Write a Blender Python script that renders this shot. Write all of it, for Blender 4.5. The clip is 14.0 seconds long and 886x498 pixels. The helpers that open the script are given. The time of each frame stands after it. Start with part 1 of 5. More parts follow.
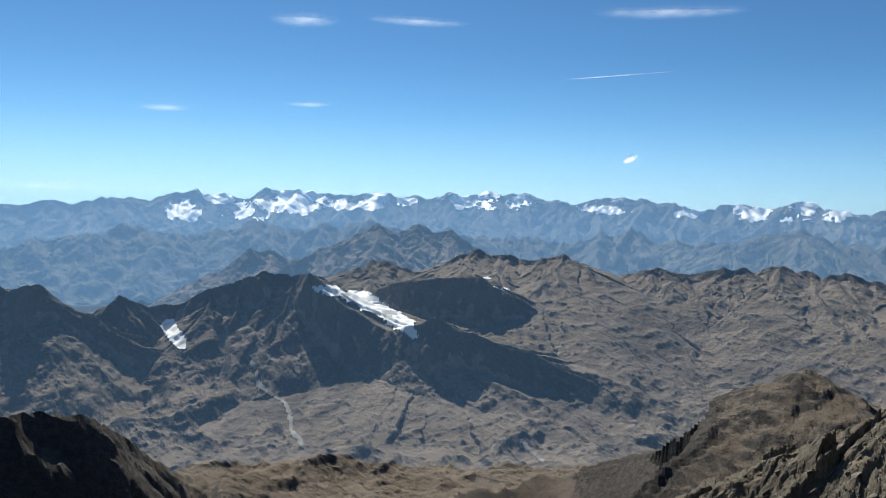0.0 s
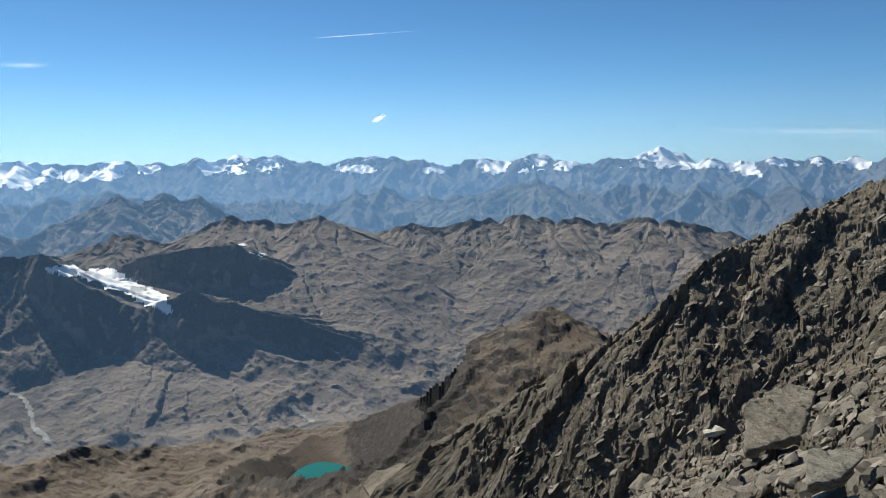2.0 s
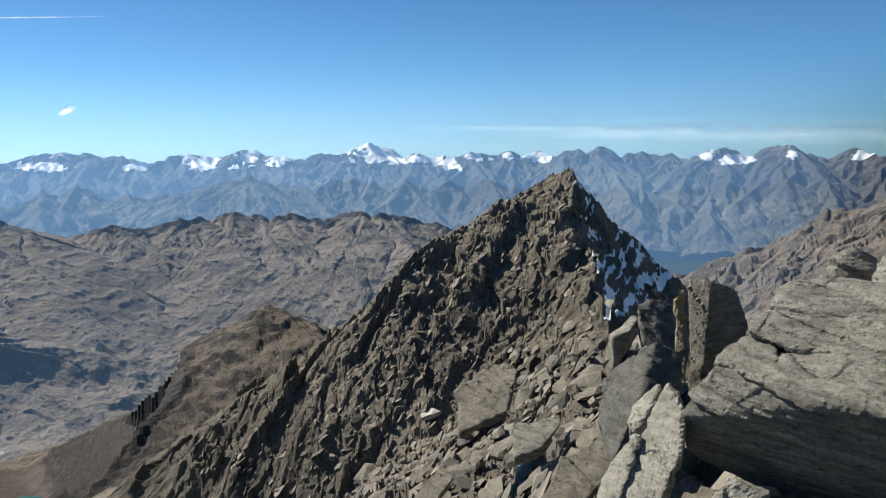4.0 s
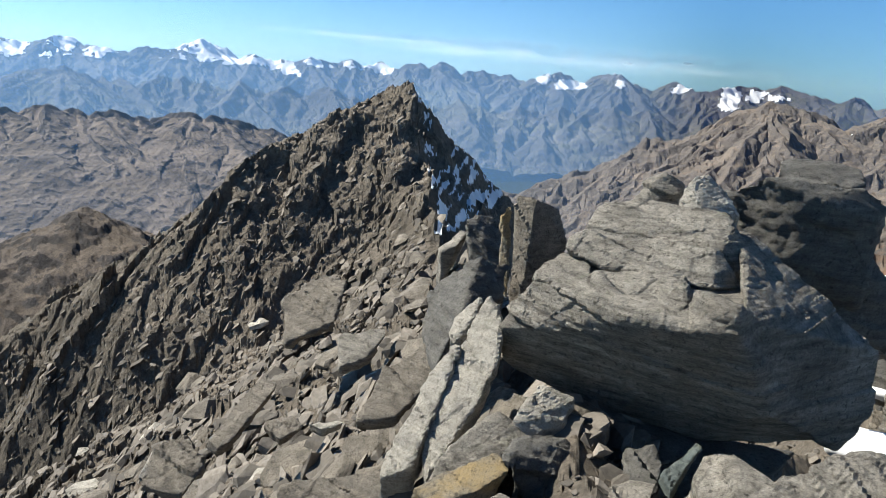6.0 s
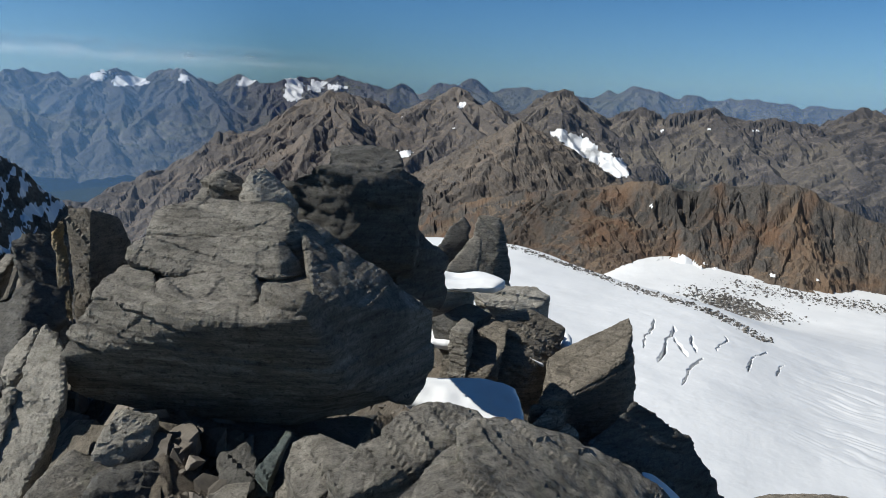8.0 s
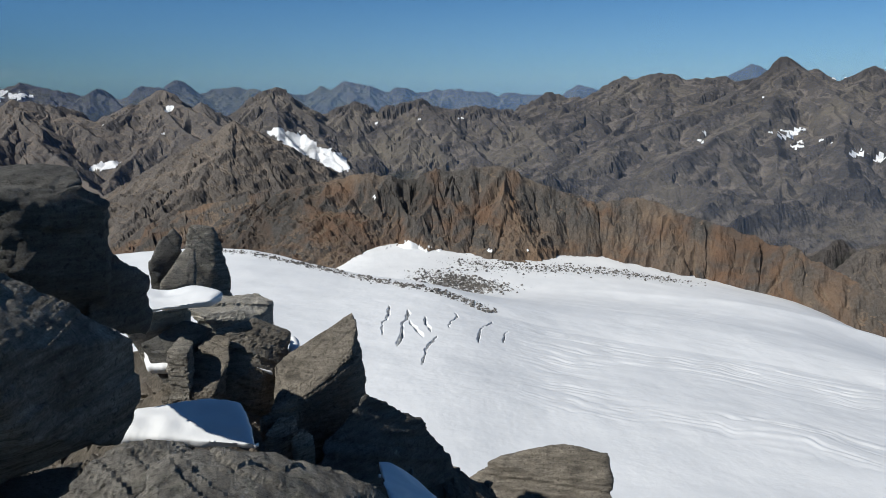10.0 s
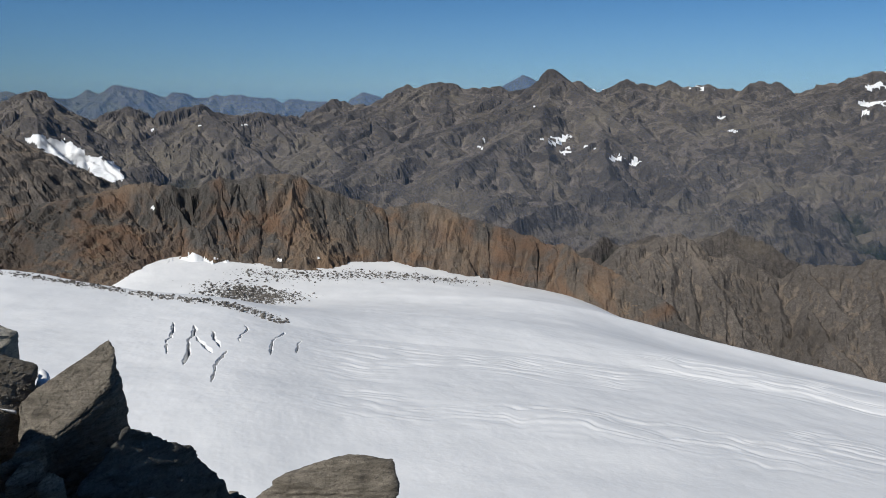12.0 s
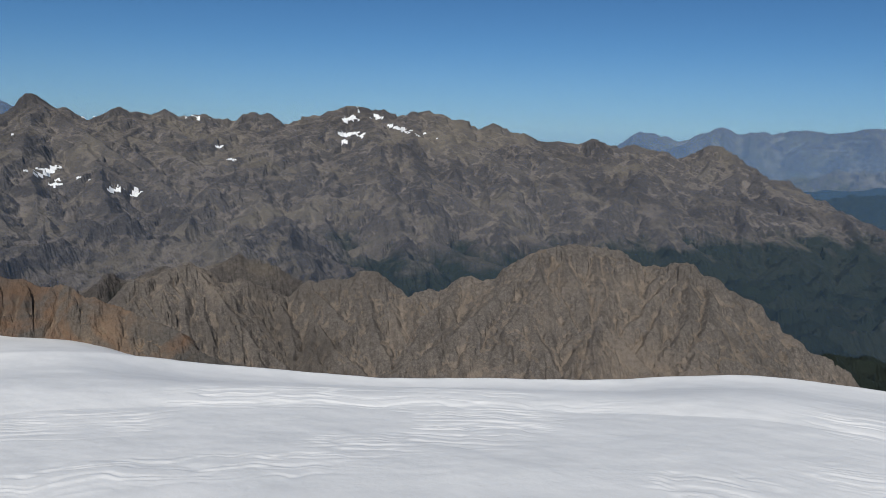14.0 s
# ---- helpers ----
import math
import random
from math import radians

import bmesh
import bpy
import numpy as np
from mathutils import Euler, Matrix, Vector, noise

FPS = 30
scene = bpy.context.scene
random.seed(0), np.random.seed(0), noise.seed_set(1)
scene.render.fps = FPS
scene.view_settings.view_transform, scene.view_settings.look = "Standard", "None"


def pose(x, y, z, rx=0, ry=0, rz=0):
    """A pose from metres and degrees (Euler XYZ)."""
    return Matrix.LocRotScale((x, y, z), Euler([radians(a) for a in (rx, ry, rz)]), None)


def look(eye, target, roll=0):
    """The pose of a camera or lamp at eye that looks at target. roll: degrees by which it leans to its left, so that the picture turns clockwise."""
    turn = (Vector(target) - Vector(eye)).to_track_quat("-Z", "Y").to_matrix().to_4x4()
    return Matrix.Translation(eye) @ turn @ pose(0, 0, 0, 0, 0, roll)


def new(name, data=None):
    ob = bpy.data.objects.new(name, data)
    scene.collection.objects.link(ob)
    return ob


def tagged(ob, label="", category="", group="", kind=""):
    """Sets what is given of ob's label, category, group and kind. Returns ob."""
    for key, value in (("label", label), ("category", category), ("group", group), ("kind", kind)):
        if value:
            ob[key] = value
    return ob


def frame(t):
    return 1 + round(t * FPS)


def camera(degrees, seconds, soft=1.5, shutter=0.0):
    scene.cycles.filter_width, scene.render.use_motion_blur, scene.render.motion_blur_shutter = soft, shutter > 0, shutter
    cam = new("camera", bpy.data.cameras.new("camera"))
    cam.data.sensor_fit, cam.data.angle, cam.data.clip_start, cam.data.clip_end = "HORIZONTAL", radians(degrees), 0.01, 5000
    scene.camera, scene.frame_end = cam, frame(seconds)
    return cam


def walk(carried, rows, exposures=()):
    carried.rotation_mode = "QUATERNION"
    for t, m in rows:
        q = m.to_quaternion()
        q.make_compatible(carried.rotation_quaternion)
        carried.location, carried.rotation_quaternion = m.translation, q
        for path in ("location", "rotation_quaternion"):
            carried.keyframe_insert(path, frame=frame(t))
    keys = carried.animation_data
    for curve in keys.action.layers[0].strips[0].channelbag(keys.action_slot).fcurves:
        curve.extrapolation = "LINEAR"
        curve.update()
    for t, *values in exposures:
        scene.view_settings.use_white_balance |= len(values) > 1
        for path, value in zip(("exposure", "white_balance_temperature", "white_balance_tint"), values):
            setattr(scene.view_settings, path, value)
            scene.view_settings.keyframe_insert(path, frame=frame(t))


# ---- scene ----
cam = camera(58.6, 14.0, soft=0.9)


def view(x, y, z, yaw, pitch, roll):
    return pose(x, y, z, 0, 0, yaw) @ pose(0, 0, 0, 90 + pitch) @ pose(0, 0, 0, 0, 0, roll)


PATH = [
    (0.0, view(0.039, 0.003, 0.024, 0.04, -3.84, 1.61)),
    (0.5, view(0.042, 0.004, 0.027, -4.70, -4.49, 1.39)),
    (1.0, view(0.025, 0.022, 0.046, -6.14, -4.63, 0.47)),
    (1.5, view(-0.005, 0.042, 0.050, -12.17, -5.87, -0.20)),
    (2.0, view(-0.033, 0.033, 0.023, -17.54, -6.52, -0.69)),
    (2.5, view(-0.037, 0.006, 0.027, -20.68, -6.65, -1.64)),
    (3.0, view(-0.002, 0.056, 0.009, -23.14, -6.64, -1.71)),
    (3.5, view(0.039, 0.106, -0.003, -28.25, -6.77, -1.77)),
    (4.0, view(0.072, 0.175, 0.042, -38.08, -7.11, -0.89)),
    (4.2, view(0.061, 0.230, 0.013, -42.08, -7.29, -0.32)),
    (6.3, view(0.210, 0.213, 0.011, -53.03, -13.93, 4.06)),
    (6.5, view(0.223, 0.216, 0.017, -56.93, -13.78, 3.27)),
    (7.0, view(0.246, 0.196, 0.037, -65.94, -13.37, 2.81)),
    (7.5, view(0.264, 0.163, 0.033, -72.82, -12.93, 2.57)),
    (8.0, view(0.297, 0.103, 0.037, -80.09, -12.24, 1.95)),
    (8.5, view(0.366, 0.044, 0.025, -87.45, -12.03, 1.48)),
    (9.0, view(0.374, -0.013, 0.029, -91.38, -12.17, 0.51)),
    (9.2, view(0.386, -0.030, 0.036, -93.26, -12.12, 0.11)),
    (11.3, view(0.412, -0.209, 0.101, -107.57, -12.42, 0.05)),
    (11.5, view(0.403, -0.244, 0.110, -108.83, -12.38, -0.01)),
    (12.0, view(0.378, -0.339, 0.130, -115.27, -11.65, 0.60)),
    (12.5, view(0.348, -0.443, 0.144, -122.84, -10.56, 1.41)),
    (13.0, view(0.347, -0.455, 0.152, -132.80, -9.68, 2.29)),
    (13.5, view(0.347, -0.455, 0.152, -142.83, -9.24, 2.15)),
    (14.0, view(0.347, -0.455, 0.152, -150.26, -8.88, 1.69)),
]
walk(cam, PATH, exposures=[(0.0, 0.5, 6700, 3), (3.0, 0.6, 6700, 3), (4.2, 0.75, 6650, 4), (6.3, 1.03, 6500, 6), (7.5, 0.33, 6350, 6), (9.0, 0.02, 6250, 6), (11.3, -0.1, 6300, 8), (14.0, -0.2, 6350, 8)])

# ---- daylight ----
SUN_YAW, SUN_UP = 21.0, 42.0
world = bpy.data.worlds.new("world")
scene.world = world
world.use_nodes = True
sky = world.node_tree.nodes.new("ShaderNodeTexSky")
sky.sky_type = "NISHITA"
sky.sun_disc = False
sky.sun_elevation = radians(SUN_UP)
sky.sun_rotation = radians(-SUN_YAW)
sky.altitude = 3000
sky.air_density, sky.dust_density, sky.ozone_density = 0.9, 0.55, 5.5
back = world.node_tree.nodes["Background"]
back.inputs["Strength"].default_value = 0.06
tint = world.node_tree.nodes.new("ShaderNodeMix")
tint.data_type, tint.blend_type = "RGBA", "MULTIPLY"
tint.inputs[0].default_value, tint.inputs[7].default_value = 1.0, (0.72, 1.02, 1.15, 1)
world.node_tree.links.new(sky.outputs[0], tint.inputs[6])
world.node_tree.links.new(tint.outputs[2], back.inputs[0])
sun = new("sun", bpy.data.lights.new("sun", "SUN"))
sun.data.energy, sun.data.angle, sun.data.color = 5.0, radians(0.53), (1.0, 0.95, 0.88)
sun.matrix_world = look((0, 0, 0), (math.sin(radians(SUN_YAW)) * math.cos(radians(SUN_UP)),
                                    -math.cos(radians(SUN_YAW)) * math.cos(radians(SUN_UP)), -math.sin(radians(SUN_UP))))


# ---- noise and number helpers ----
RNG = np.random.default_rng(7)
TABLE = RNG.random(65536)


def lattice(i, j, k=0):
    return TABLE[(i * 73856093 ^ j * 19349663 ^ k * 83492791) & 65535]


def value2(x, y, seed=0):
    i, j = np.floor(x).astype(np.int64), np.floor(y).astype(np.int64)
    u, v = x - i, y - j
    u, v = u * u * u * (u * (u * 6 - 15) + 10), v * v * v * (v * (v * 6 - 15) + 10)
    a = lattice(i, j, seed) * (1 - u) + lattice(i + 1, j, seed) * u
    b = lattice(i, j + 1, seed) * (1 - u) + lattice(i + 1, j + 1, seed) * u
    return (a * (1 - v) + b * v) * 2 - 1


def fbm(x, y, size, octaves=5, seed=0, ridged=False, gain=0.5):
    total, amp, f = 0.0, 1.0, 1.0 / size
    for o in range(octaves):
        n = value2(x * f * (0.8 + 0.1 * o) + y * f * 0.6 + 17 * o, y * f * 0.8 - x * f * 0.6 + 5 * o, seed + o)
        total = total + amp * ((1 - 2 * np.abs(n)) if ridged else n)
        amp, f = amp * gain, f * 2.03
    return total


def blocks(x, y, size, seed=0, tilt=0.6):
    """A field of broken blocks: each cell a tilted flat piece of its own height."""
    gx, gy = x / size, y / size
    i, j = np.floor(gx).astype(np.int64), np.floor(gy).astype(np.int64)
    best, out = np.full(gx.shape, 9.0), np.zeros(gx.shape)
    for a in (-1, 0, 1):
        for b in (-1, 0, 1):
            ci, cj = i + a, j + b
            px, py = ci + lattice(ci, cj, seed), cj + lattice(ci, cj, seed + 1)
            d = np.hypot(gx - px, (gy - py) * 1.3)
            h = lattice(ci, cj, seed + 2) - 0.5 + tilt * ((gx - px) * (lattice(ci, cj, seed + 3) - 0.5) + (gy - py) * (lattice(ci, cj, seed + 4) - 0.5)) * 2
            near = d < best
            best, out = np.where(near, d, best), np.where(near, h, out)
    return out * size


def value3(p, seed=0):
    i = np.floor(p).astype(np.int64)
    w = p - i
    w = w * w * (3 - 2 * w)
    total = 0
    for a in (0, 1):
        for b in (0, 1):
            for c in (0, 1):
                total = total + lattice(i[:, 0] + a, i[:, 1] + b, i[:, 2] + c + seed * 131) * (
                    (w[:, 0] if a else 1 - w[:, 0]) * (w[:, 1] if b else 1 - w[:, 1]) * (w[:, 2] if c else 1 - w[:, 2]))
    return total * 2 - 1


def facets3(p, size, seed=0):
    """Random offsets of the cells that break up a stone."""
    g = p / size
    i = np.floor(g).astype(np.int64)
    best, out = np.full(len(p), 9.0), np.zeros(len(p))
    for a in (-1, 0, 1):
        for b in (-1, 0, 1):
            for c in (-1, 0, 1):
                q = i + (a, b, c)
                k = q[:, 2] + seed * 977
                at = q + np.stack([lattice(q[:, 0], q[:, 1], k), lattice(q[:, 0], q[:, 1], k + 31), lattice(q[:, 0], q[:, 1], k + 67)], 1)
                d = ((g - at) ** 2).sum(1)
                near = d < best
                best, out = np.where(near, d, best), np.where(near, lattice(q[:, 0], q[:, 1], k + 101) - 0.5, out)
    return out


def mesh_of(name, verts, faces, smooth=True):
    me = bpy.data.meshes.new(name)
    me.from_pydata([], [], [])
    verts, faces = np.asarray(verts, np.float32), np.asarray(faces, np.int32)
    k = faces.shape[1]
    me.vertices.add(len(verts))
    me.vertices.foreach_set("co", verts.ravel())
    me.loops.add(faces.size)
    me.loops.foreach_set("vertex_index", faces.ravel())
    me.polygons.add(len(faces))
    me.polygons.foreach_set("loop_start", np.arange(0, faces.size, k, dtype=np.int32))
    me.update(calc_edges=True)
    me.polygons.foreach_set("use_smooth", np.full(len(faces), smooth))
    return me


# ---- materials ----
def nodes_of(name):
    m = bpy.data.materials.new(name)
    m.use_nodes = True
    return m, m.node_tree.nodes, m.node_tree.links, m.node_tree.nodes["Principled BSDF"]


def noise_node(n, l, vector, scale, detail=6.0, rough=0.6, distort=0.0):
    t = n.new("ShaderNodeTexNoise")
    t.inputs["Scale"].default_value, t.inputs["Detail"].default_value = scale, detail
    t.inputs["Roughness"].default_value, t.inputs["Distortion"].default_value = rough, distort
    l.new(vector, t.inputs["Vector"])
    return t.outputs["Fac"]


def ramp_node(n, l, fac, stops):
    r = n.new("ShaderNodeValToRGB")
    while len(r.color_ramp.elements) < len(stops):
        r.color_ramp.elements.new(0.5)
    for e, (p, c) in zip(r.color_ramp.elements, stops):
        e.position, e.color = p, (*c, 1) if len(c) == 3 else (c[0], c[0], c[0], 1)
    l.new(fac, r.inputs[0])
    return r.outputs[0]


def mix_node(n, l, fac, a, b, kind="MIX"):
    m = n.new("ShaderNodeMix")
    m.data_type, m.blend_type = "RGBA", kind
    for at, v in ((m.inputs[0], fac), (m.inputs[6], a), (m.inputs[7], b)):
        if isinstance(v, (int, float)):
            at.default_value = v
        elif isinstance(v, tuple):
            at.default_value = (*v, 1)
        else:
            l.new(v, at)
    return m.outputs[2]


def bump_node(n, l, bsdf, heights):
    last = None
    for h, strength, dist in heights:
        b = n.new("ShaderNodeBump")
        b.inputs["Strength"].default_value, b.inputs["Distance"].default_value = strength, dist
        l.new(h, b.inputs["Height"])
        if last:
            l.new(last, b.inputs["Normal"])
        last = b.outputs[0]
    l.new(last, bsdf.inputs["Normal"])


def attribute_node(n, name):
    a = n.new("ShaderNodeAttribute")
    a.attribute_name = name
    return a.outputs["Fac"]


def mountain(name, rock, scree, turf, size, bump=0.6, turf_amount=0.5, rust=None, forest=None, snow=None):
    """Bare rock on ribs and walls, scree in the gullies, turf on the gentle ground; size of the pattern in metres."""
    m, n, l, b = nodes_of(name)
    geo = n.new("ShaderNodeNewGeometry")
    pos = geo.outputs["Position"]
    big = noise_node(n, l, pos, 0.22 / size, 6, 0.6, 0.8)
    tone = noise_node(n, l, pos, 0.07 / size, 8, 0.65, 1.2)
    mid = noise_node(n, l, pos, 1.0 / size, 9, 0.72, 0.3)
    fine = noise_node(n, l, pos, 5.0 / size, 9, 0.8)
    speck = noise_node(n, l, pos, 22.0 / size, 4, 0.8)
    add = n.new("ShaderNodeMath")
    add.operation = "MULTIPLY_ADD"
    l.new(mid, add.inputs[0])
    add.inputs[1].default_value = 1.1
    l.new(attribute_node(n, "bare"), add.inputs[2])
    is_rock = ramp_node(n, l, add.outputs[0], [(0.85, (0,)), (1.1, (1,))])
    stone = mix_node(n, l, ramp_node(n, l, fine, [(0.32, (0,)), (0.68, (1,))]), tuple(c * 0.42 for c in rock), tuple(min(1, c * 1.6) for c in rock))
    if rust:
        stone = mix_node(n, l, ramp_node(n, l, big, [(0.45, (0,)), (0.62, (0.85,))]), stone, rust)
    soft = mix_node(n, l, ramp_node(n, l, big, [(0.52 - 0.2 * turf_amount, (0,)), (0.72 - 0.2 * turf_amount, (1,))]), scree, turf)
    soft = mix_node(n, l, ramp_node(n, l, fine, [(0.4, (0,)), (0.7, (0.7,))]), soft, tuple(c * 0.6 for c in scree))
    soft = mix_node(n, l, attribute_node(n, "wash"), soft, tuple(min(1, c * 1.18) for c in scree))
    col = mix_node(n, l, is_rock, soft, stone)
    col = mix_node(n, l, ramp_node(n, l, speck, [(0.36, (0.6,)), (0.56, (0,))]), col, tuple(c * 0.4 for c in rock))
    col = mix_node(n, l, ramp_node(n, l, tone, [(0.36, (0.6,)), (0.5, (0,))]), col, tuple(c * 0.5 for c in rock))
    col = mix_node(n, l, ramp_node(n, l, tone, [(0.52, (0,)), (0.68, (0.55,))]), col, tuple(min(1, c * 1.35) for c in turf))
    if forest:
        split = n.new("ShaderNodeSeparateXYZ")
        l.new(pos, split.inputs[0])
        line = n.new("ShaderNodeMath")
        line.operation = "MULTIPLY_ADD"
        l.new(big, line.inputs[0])
        line.inputs[1].default_value = 160
        l.new(split.outputs[2], line.inputs[2])
        span = n.new("ShaderNodeMapRange")
        l.new(line.outputs[0], span.inputs[0])
        for k, v in zip((1, 2, 3, 4), (forest + 95, forest + 60, 0.0, 0.9)):
            span.inputs[k].default_value = v
        col = mix_node(n, l, span.outputs[0], col, (0.018, 0.027, 0.022))
    if snow:
        split = n.new("ShaderNodeSeparateXYZ")
        l.new(pos, split.inputs[0])
        line = n.new("ShaderNodeMath")
        line.operation = "MULTIPLY_ADD"
        l.new(mid, line.inputs[0])
        line.inputs[1].default_value = 420
        l.new(split.outputs[2], line.inputs[2])
        span = n.new("ShaderNodeMapRange")
        l.new(line.outputs[0], span.inputs[0])
        for k, v in zip((1, 2, 3, 4), (snow + 245, snow + 275, 0.0, 0.9)):
            span.inputs[k].default_value = v
        col = mix_node(n, l, span.outputs[0], col, (0.82, 0.83, 0.84))
    l.new(col, b.inputs["Base Color"])
    b.inputs["Roughness"].default_value = 0.95
    b.inputs["Specular IOR Level"].default_value = 0.1
    bump_node(n, l, b, [(mid, bump, size * 0.35), (fine, bump, size * 0.09)])
    return m


def snow_material(name, size, furrow=0.0, dirt=0.0):
    m, n, l, b = nodes_of(name)
    geo = n.new("ShaderNodeNewGeometry")
    pos = geo.outputs["Position"]
    big, fine = noise_node(n, l, pos, 0.4 / size, 4, 0.55), noise_node(n, l, pos, 4.0 / size, 6, 0.6)
    col = ramp_node(n, l, big, [(0.3, (0.72, 0.725, 0.725)), (0.7, (0.8, 0.8, 0.795))])
    if dirt:
        speck = ramp_node(n, l, fine, [(0.62, (0,)), (0.72, (dirt,))])
        col = mix_node(n, l, speck, col, (0.35, 0.34, 0.33))
    l.new(col, b.inputs["Base Color"])
    b.inputs["Roughness"].default_value = 0.6
    b.inputs["Specular IOR Level"].default_value = 0.3
    b.inputs["Subsurface Weight"].default_value = 0.0
    heights = [(big, 0.3, size * 0.2), (fine, 0.35, size * 0.03)]
    if furrow:
        mp = n.new("ShaderNodeMapping")
        mp.inputs["Rotation"].default_value = (0, 0, radians(35))
        mp.inputs["Scale"].default_value = (0.03, 0.45, 0.2)
        l.new(pos, mp.inputs["Vector"])
        heights.append((noise_node(n, l, mp.outputs[0], 1.0, 5, 0.6, 1.2), furrow, 1.2))
    bump_node(n, l, b, heights)
    return m


def gneiss(name, light, dark, lichen=(0.20, 0.20, 0.14), size=1.0, strata=(0.25, 0.1, 1.0), warm=None):
    """Banded grey gneiss with fine grain, dark and pale lichen and rusty stains."""
    m, n, l, b = nodes_of(name)
    tex = n.new("ShaderNodeTexCoord")
    pos = tex.outputs["Object"]
    mp = n.new("ShaderNodeMapping")
    mp.inputs["Rotation"].default_value = strata
    mp.inputs["Scale"].default_value = (2.6 / size, 2.6 / size, 19.0 / size)
    l.new(pos, mp.inputs["Vector"])
    band = noise_node(n, l, mp.outputs[0], 1.0, 8, 0.75, 0.25)
    blotch = noise_node(n, l, pos, 1.8 / size, 8, 0.7, 0.4)
    grain = noise_node(n, l, pos, 60.0 / size, 6, 0.85)
    pits = noise_node(n, l, pos, 22.0 / size, 6, 0.8)
    spots = noise_node(n, l, pos, 7.0 / size, 9, 0.75, 0.8)
    col = mix_node(n, l, ramp_node(n, l, band, [(0.32, (0,)), (0.64, (1,))]), dark, light)
    col = mix_node(n, l, ramp_node(n, l, blotch, [(0.45, (0,)), (0.68, (0.5,))]), col, tuple(c * 0.6 for c in dark))
    col = mix_node(n, l, ramp_node(n, l, spots, [(0.55, (0,)), (0.66, (0.6,))]), col, lichen)
    col = mix_node(n, l, ramp_node(n, l, spots, [(0.30, (0.5,)), (0.40, (0,))]), col, tuple(min(1, c * 1.25) for c in light))
    if warm:
        col = mix_node(n, l, ramp_node(n, l, blotch, [(0.42, (0.85,)), (0.6, (0,))]), col, warm)
    col = mix_node(n, l, ramp_node(n, l, grain, [(0.34, (0.55,)), (0.56, (0,))]), col, tuple(c * 0.35 for c in dark))
    col = mix_node(n, l, ramp_node(n, l, pits, [(0.36, (0.75,)), (0.47, (0,))]), col, tuple(c * 0.4 for c in dark))
    l.new(col, b.inputs["Base Color"])
    b.inputs["Roughness"].default_value = 0.85
    b.inputs["Specular IOR Level"].default_value = 0.3
    bump_node(n, l, b, [(band, 0.9, 0.04 * size), (spots, 0.8, 0.03 * size), (pits, 0.9, 0.03 * size), (grain, 0.9, 0.01 * size)])
    return m


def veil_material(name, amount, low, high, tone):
    """Haze painted as a see-through colour: it scatters a little sun and sky light and thins out with height."""
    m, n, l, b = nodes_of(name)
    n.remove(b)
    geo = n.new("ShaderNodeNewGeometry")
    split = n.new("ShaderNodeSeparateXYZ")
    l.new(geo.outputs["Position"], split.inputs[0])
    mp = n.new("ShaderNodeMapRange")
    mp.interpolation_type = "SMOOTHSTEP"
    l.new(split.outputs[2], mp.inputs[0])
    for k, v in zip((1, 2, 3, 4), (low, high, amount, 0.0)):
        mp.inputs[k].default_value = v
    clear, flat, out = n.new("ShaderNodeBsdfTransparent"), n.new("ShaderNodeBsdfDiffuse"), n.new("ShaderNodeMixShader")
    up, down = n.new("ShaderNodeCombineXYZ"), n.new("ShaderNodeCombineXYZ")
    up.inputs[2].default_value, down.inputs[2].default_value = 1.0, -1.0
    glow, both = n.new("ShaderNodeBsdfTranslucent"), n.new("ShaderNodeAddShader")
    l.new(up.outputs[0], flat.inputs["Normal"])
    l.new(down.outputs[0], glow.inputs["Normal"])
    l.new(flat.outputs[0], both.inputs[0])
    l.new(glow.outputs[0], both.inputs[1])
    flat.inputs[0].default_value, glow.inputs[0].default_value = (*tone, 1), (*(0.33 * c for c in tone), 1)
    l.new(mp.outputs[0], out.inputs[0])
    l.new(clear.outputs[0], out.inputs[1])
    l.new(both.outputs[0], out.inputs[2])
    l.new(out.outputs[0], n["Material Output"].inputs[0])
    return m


FAR_ROCK = mountain("far_rock", (0.12, 0.115, 0.11), (0.20, 0.185, 0.16), (0.11, 0.11, 0.07), 60, 0.9, snow=-20)
FAR_DARK = mountain("far_dark_rock", (0.12, 0.115, 0.11), (0.20, 0.185, 0.16), (0.11, 0.11, 0.07), 60, 0.9)
MID_ROCK = mountain("mid_rock", (0.1, 0.09, 0.084), (0.265, 0.22, 0.185), (0.19, 0.152, 0.115), 26, 0.9)
BROWN_ROCK = mountain("brown_rock", (0.145, 0.128, 0.114), (0.23, 0.192, 0.16), (0.185, 0.15, 0.118), 16, 0.9)
GREY_ROCK = mountain("grey_rock", (0.096, 0.086, 0.08), (0.20, 0.172, 0.15), (0.14, 0.12, 0.09), 26, 0.9, forest=-285)
RED_ROCK = mountain("red_rock", (0.11, 0.1, 0.09), (0.23, 0.175, 0.13), (0.19, 0.135, 0.09), 8, 1.0, rust=(0.20, 0.118, 0.072))
FOREST = mountain("forest_slope", (0.07, 0.07, 0.065), (0.10, 0.095, 0.08), (0.05, 0.055, 0.03), 30, 0.9, forest=200)
RUBBLE = mountain("rubble", (0.175, 0.152, 0.123), (0.28, 0.238, 0.19), (0.22, 0.185, 0.146), 0.9, 0.9)
FIRN = snow_material("firn", 30)
GLACIER_SNOW = snow_material("glacier_snow", 8, 0.0)
PATCH_SNOW = snow_material("patch_snow", 0.6)
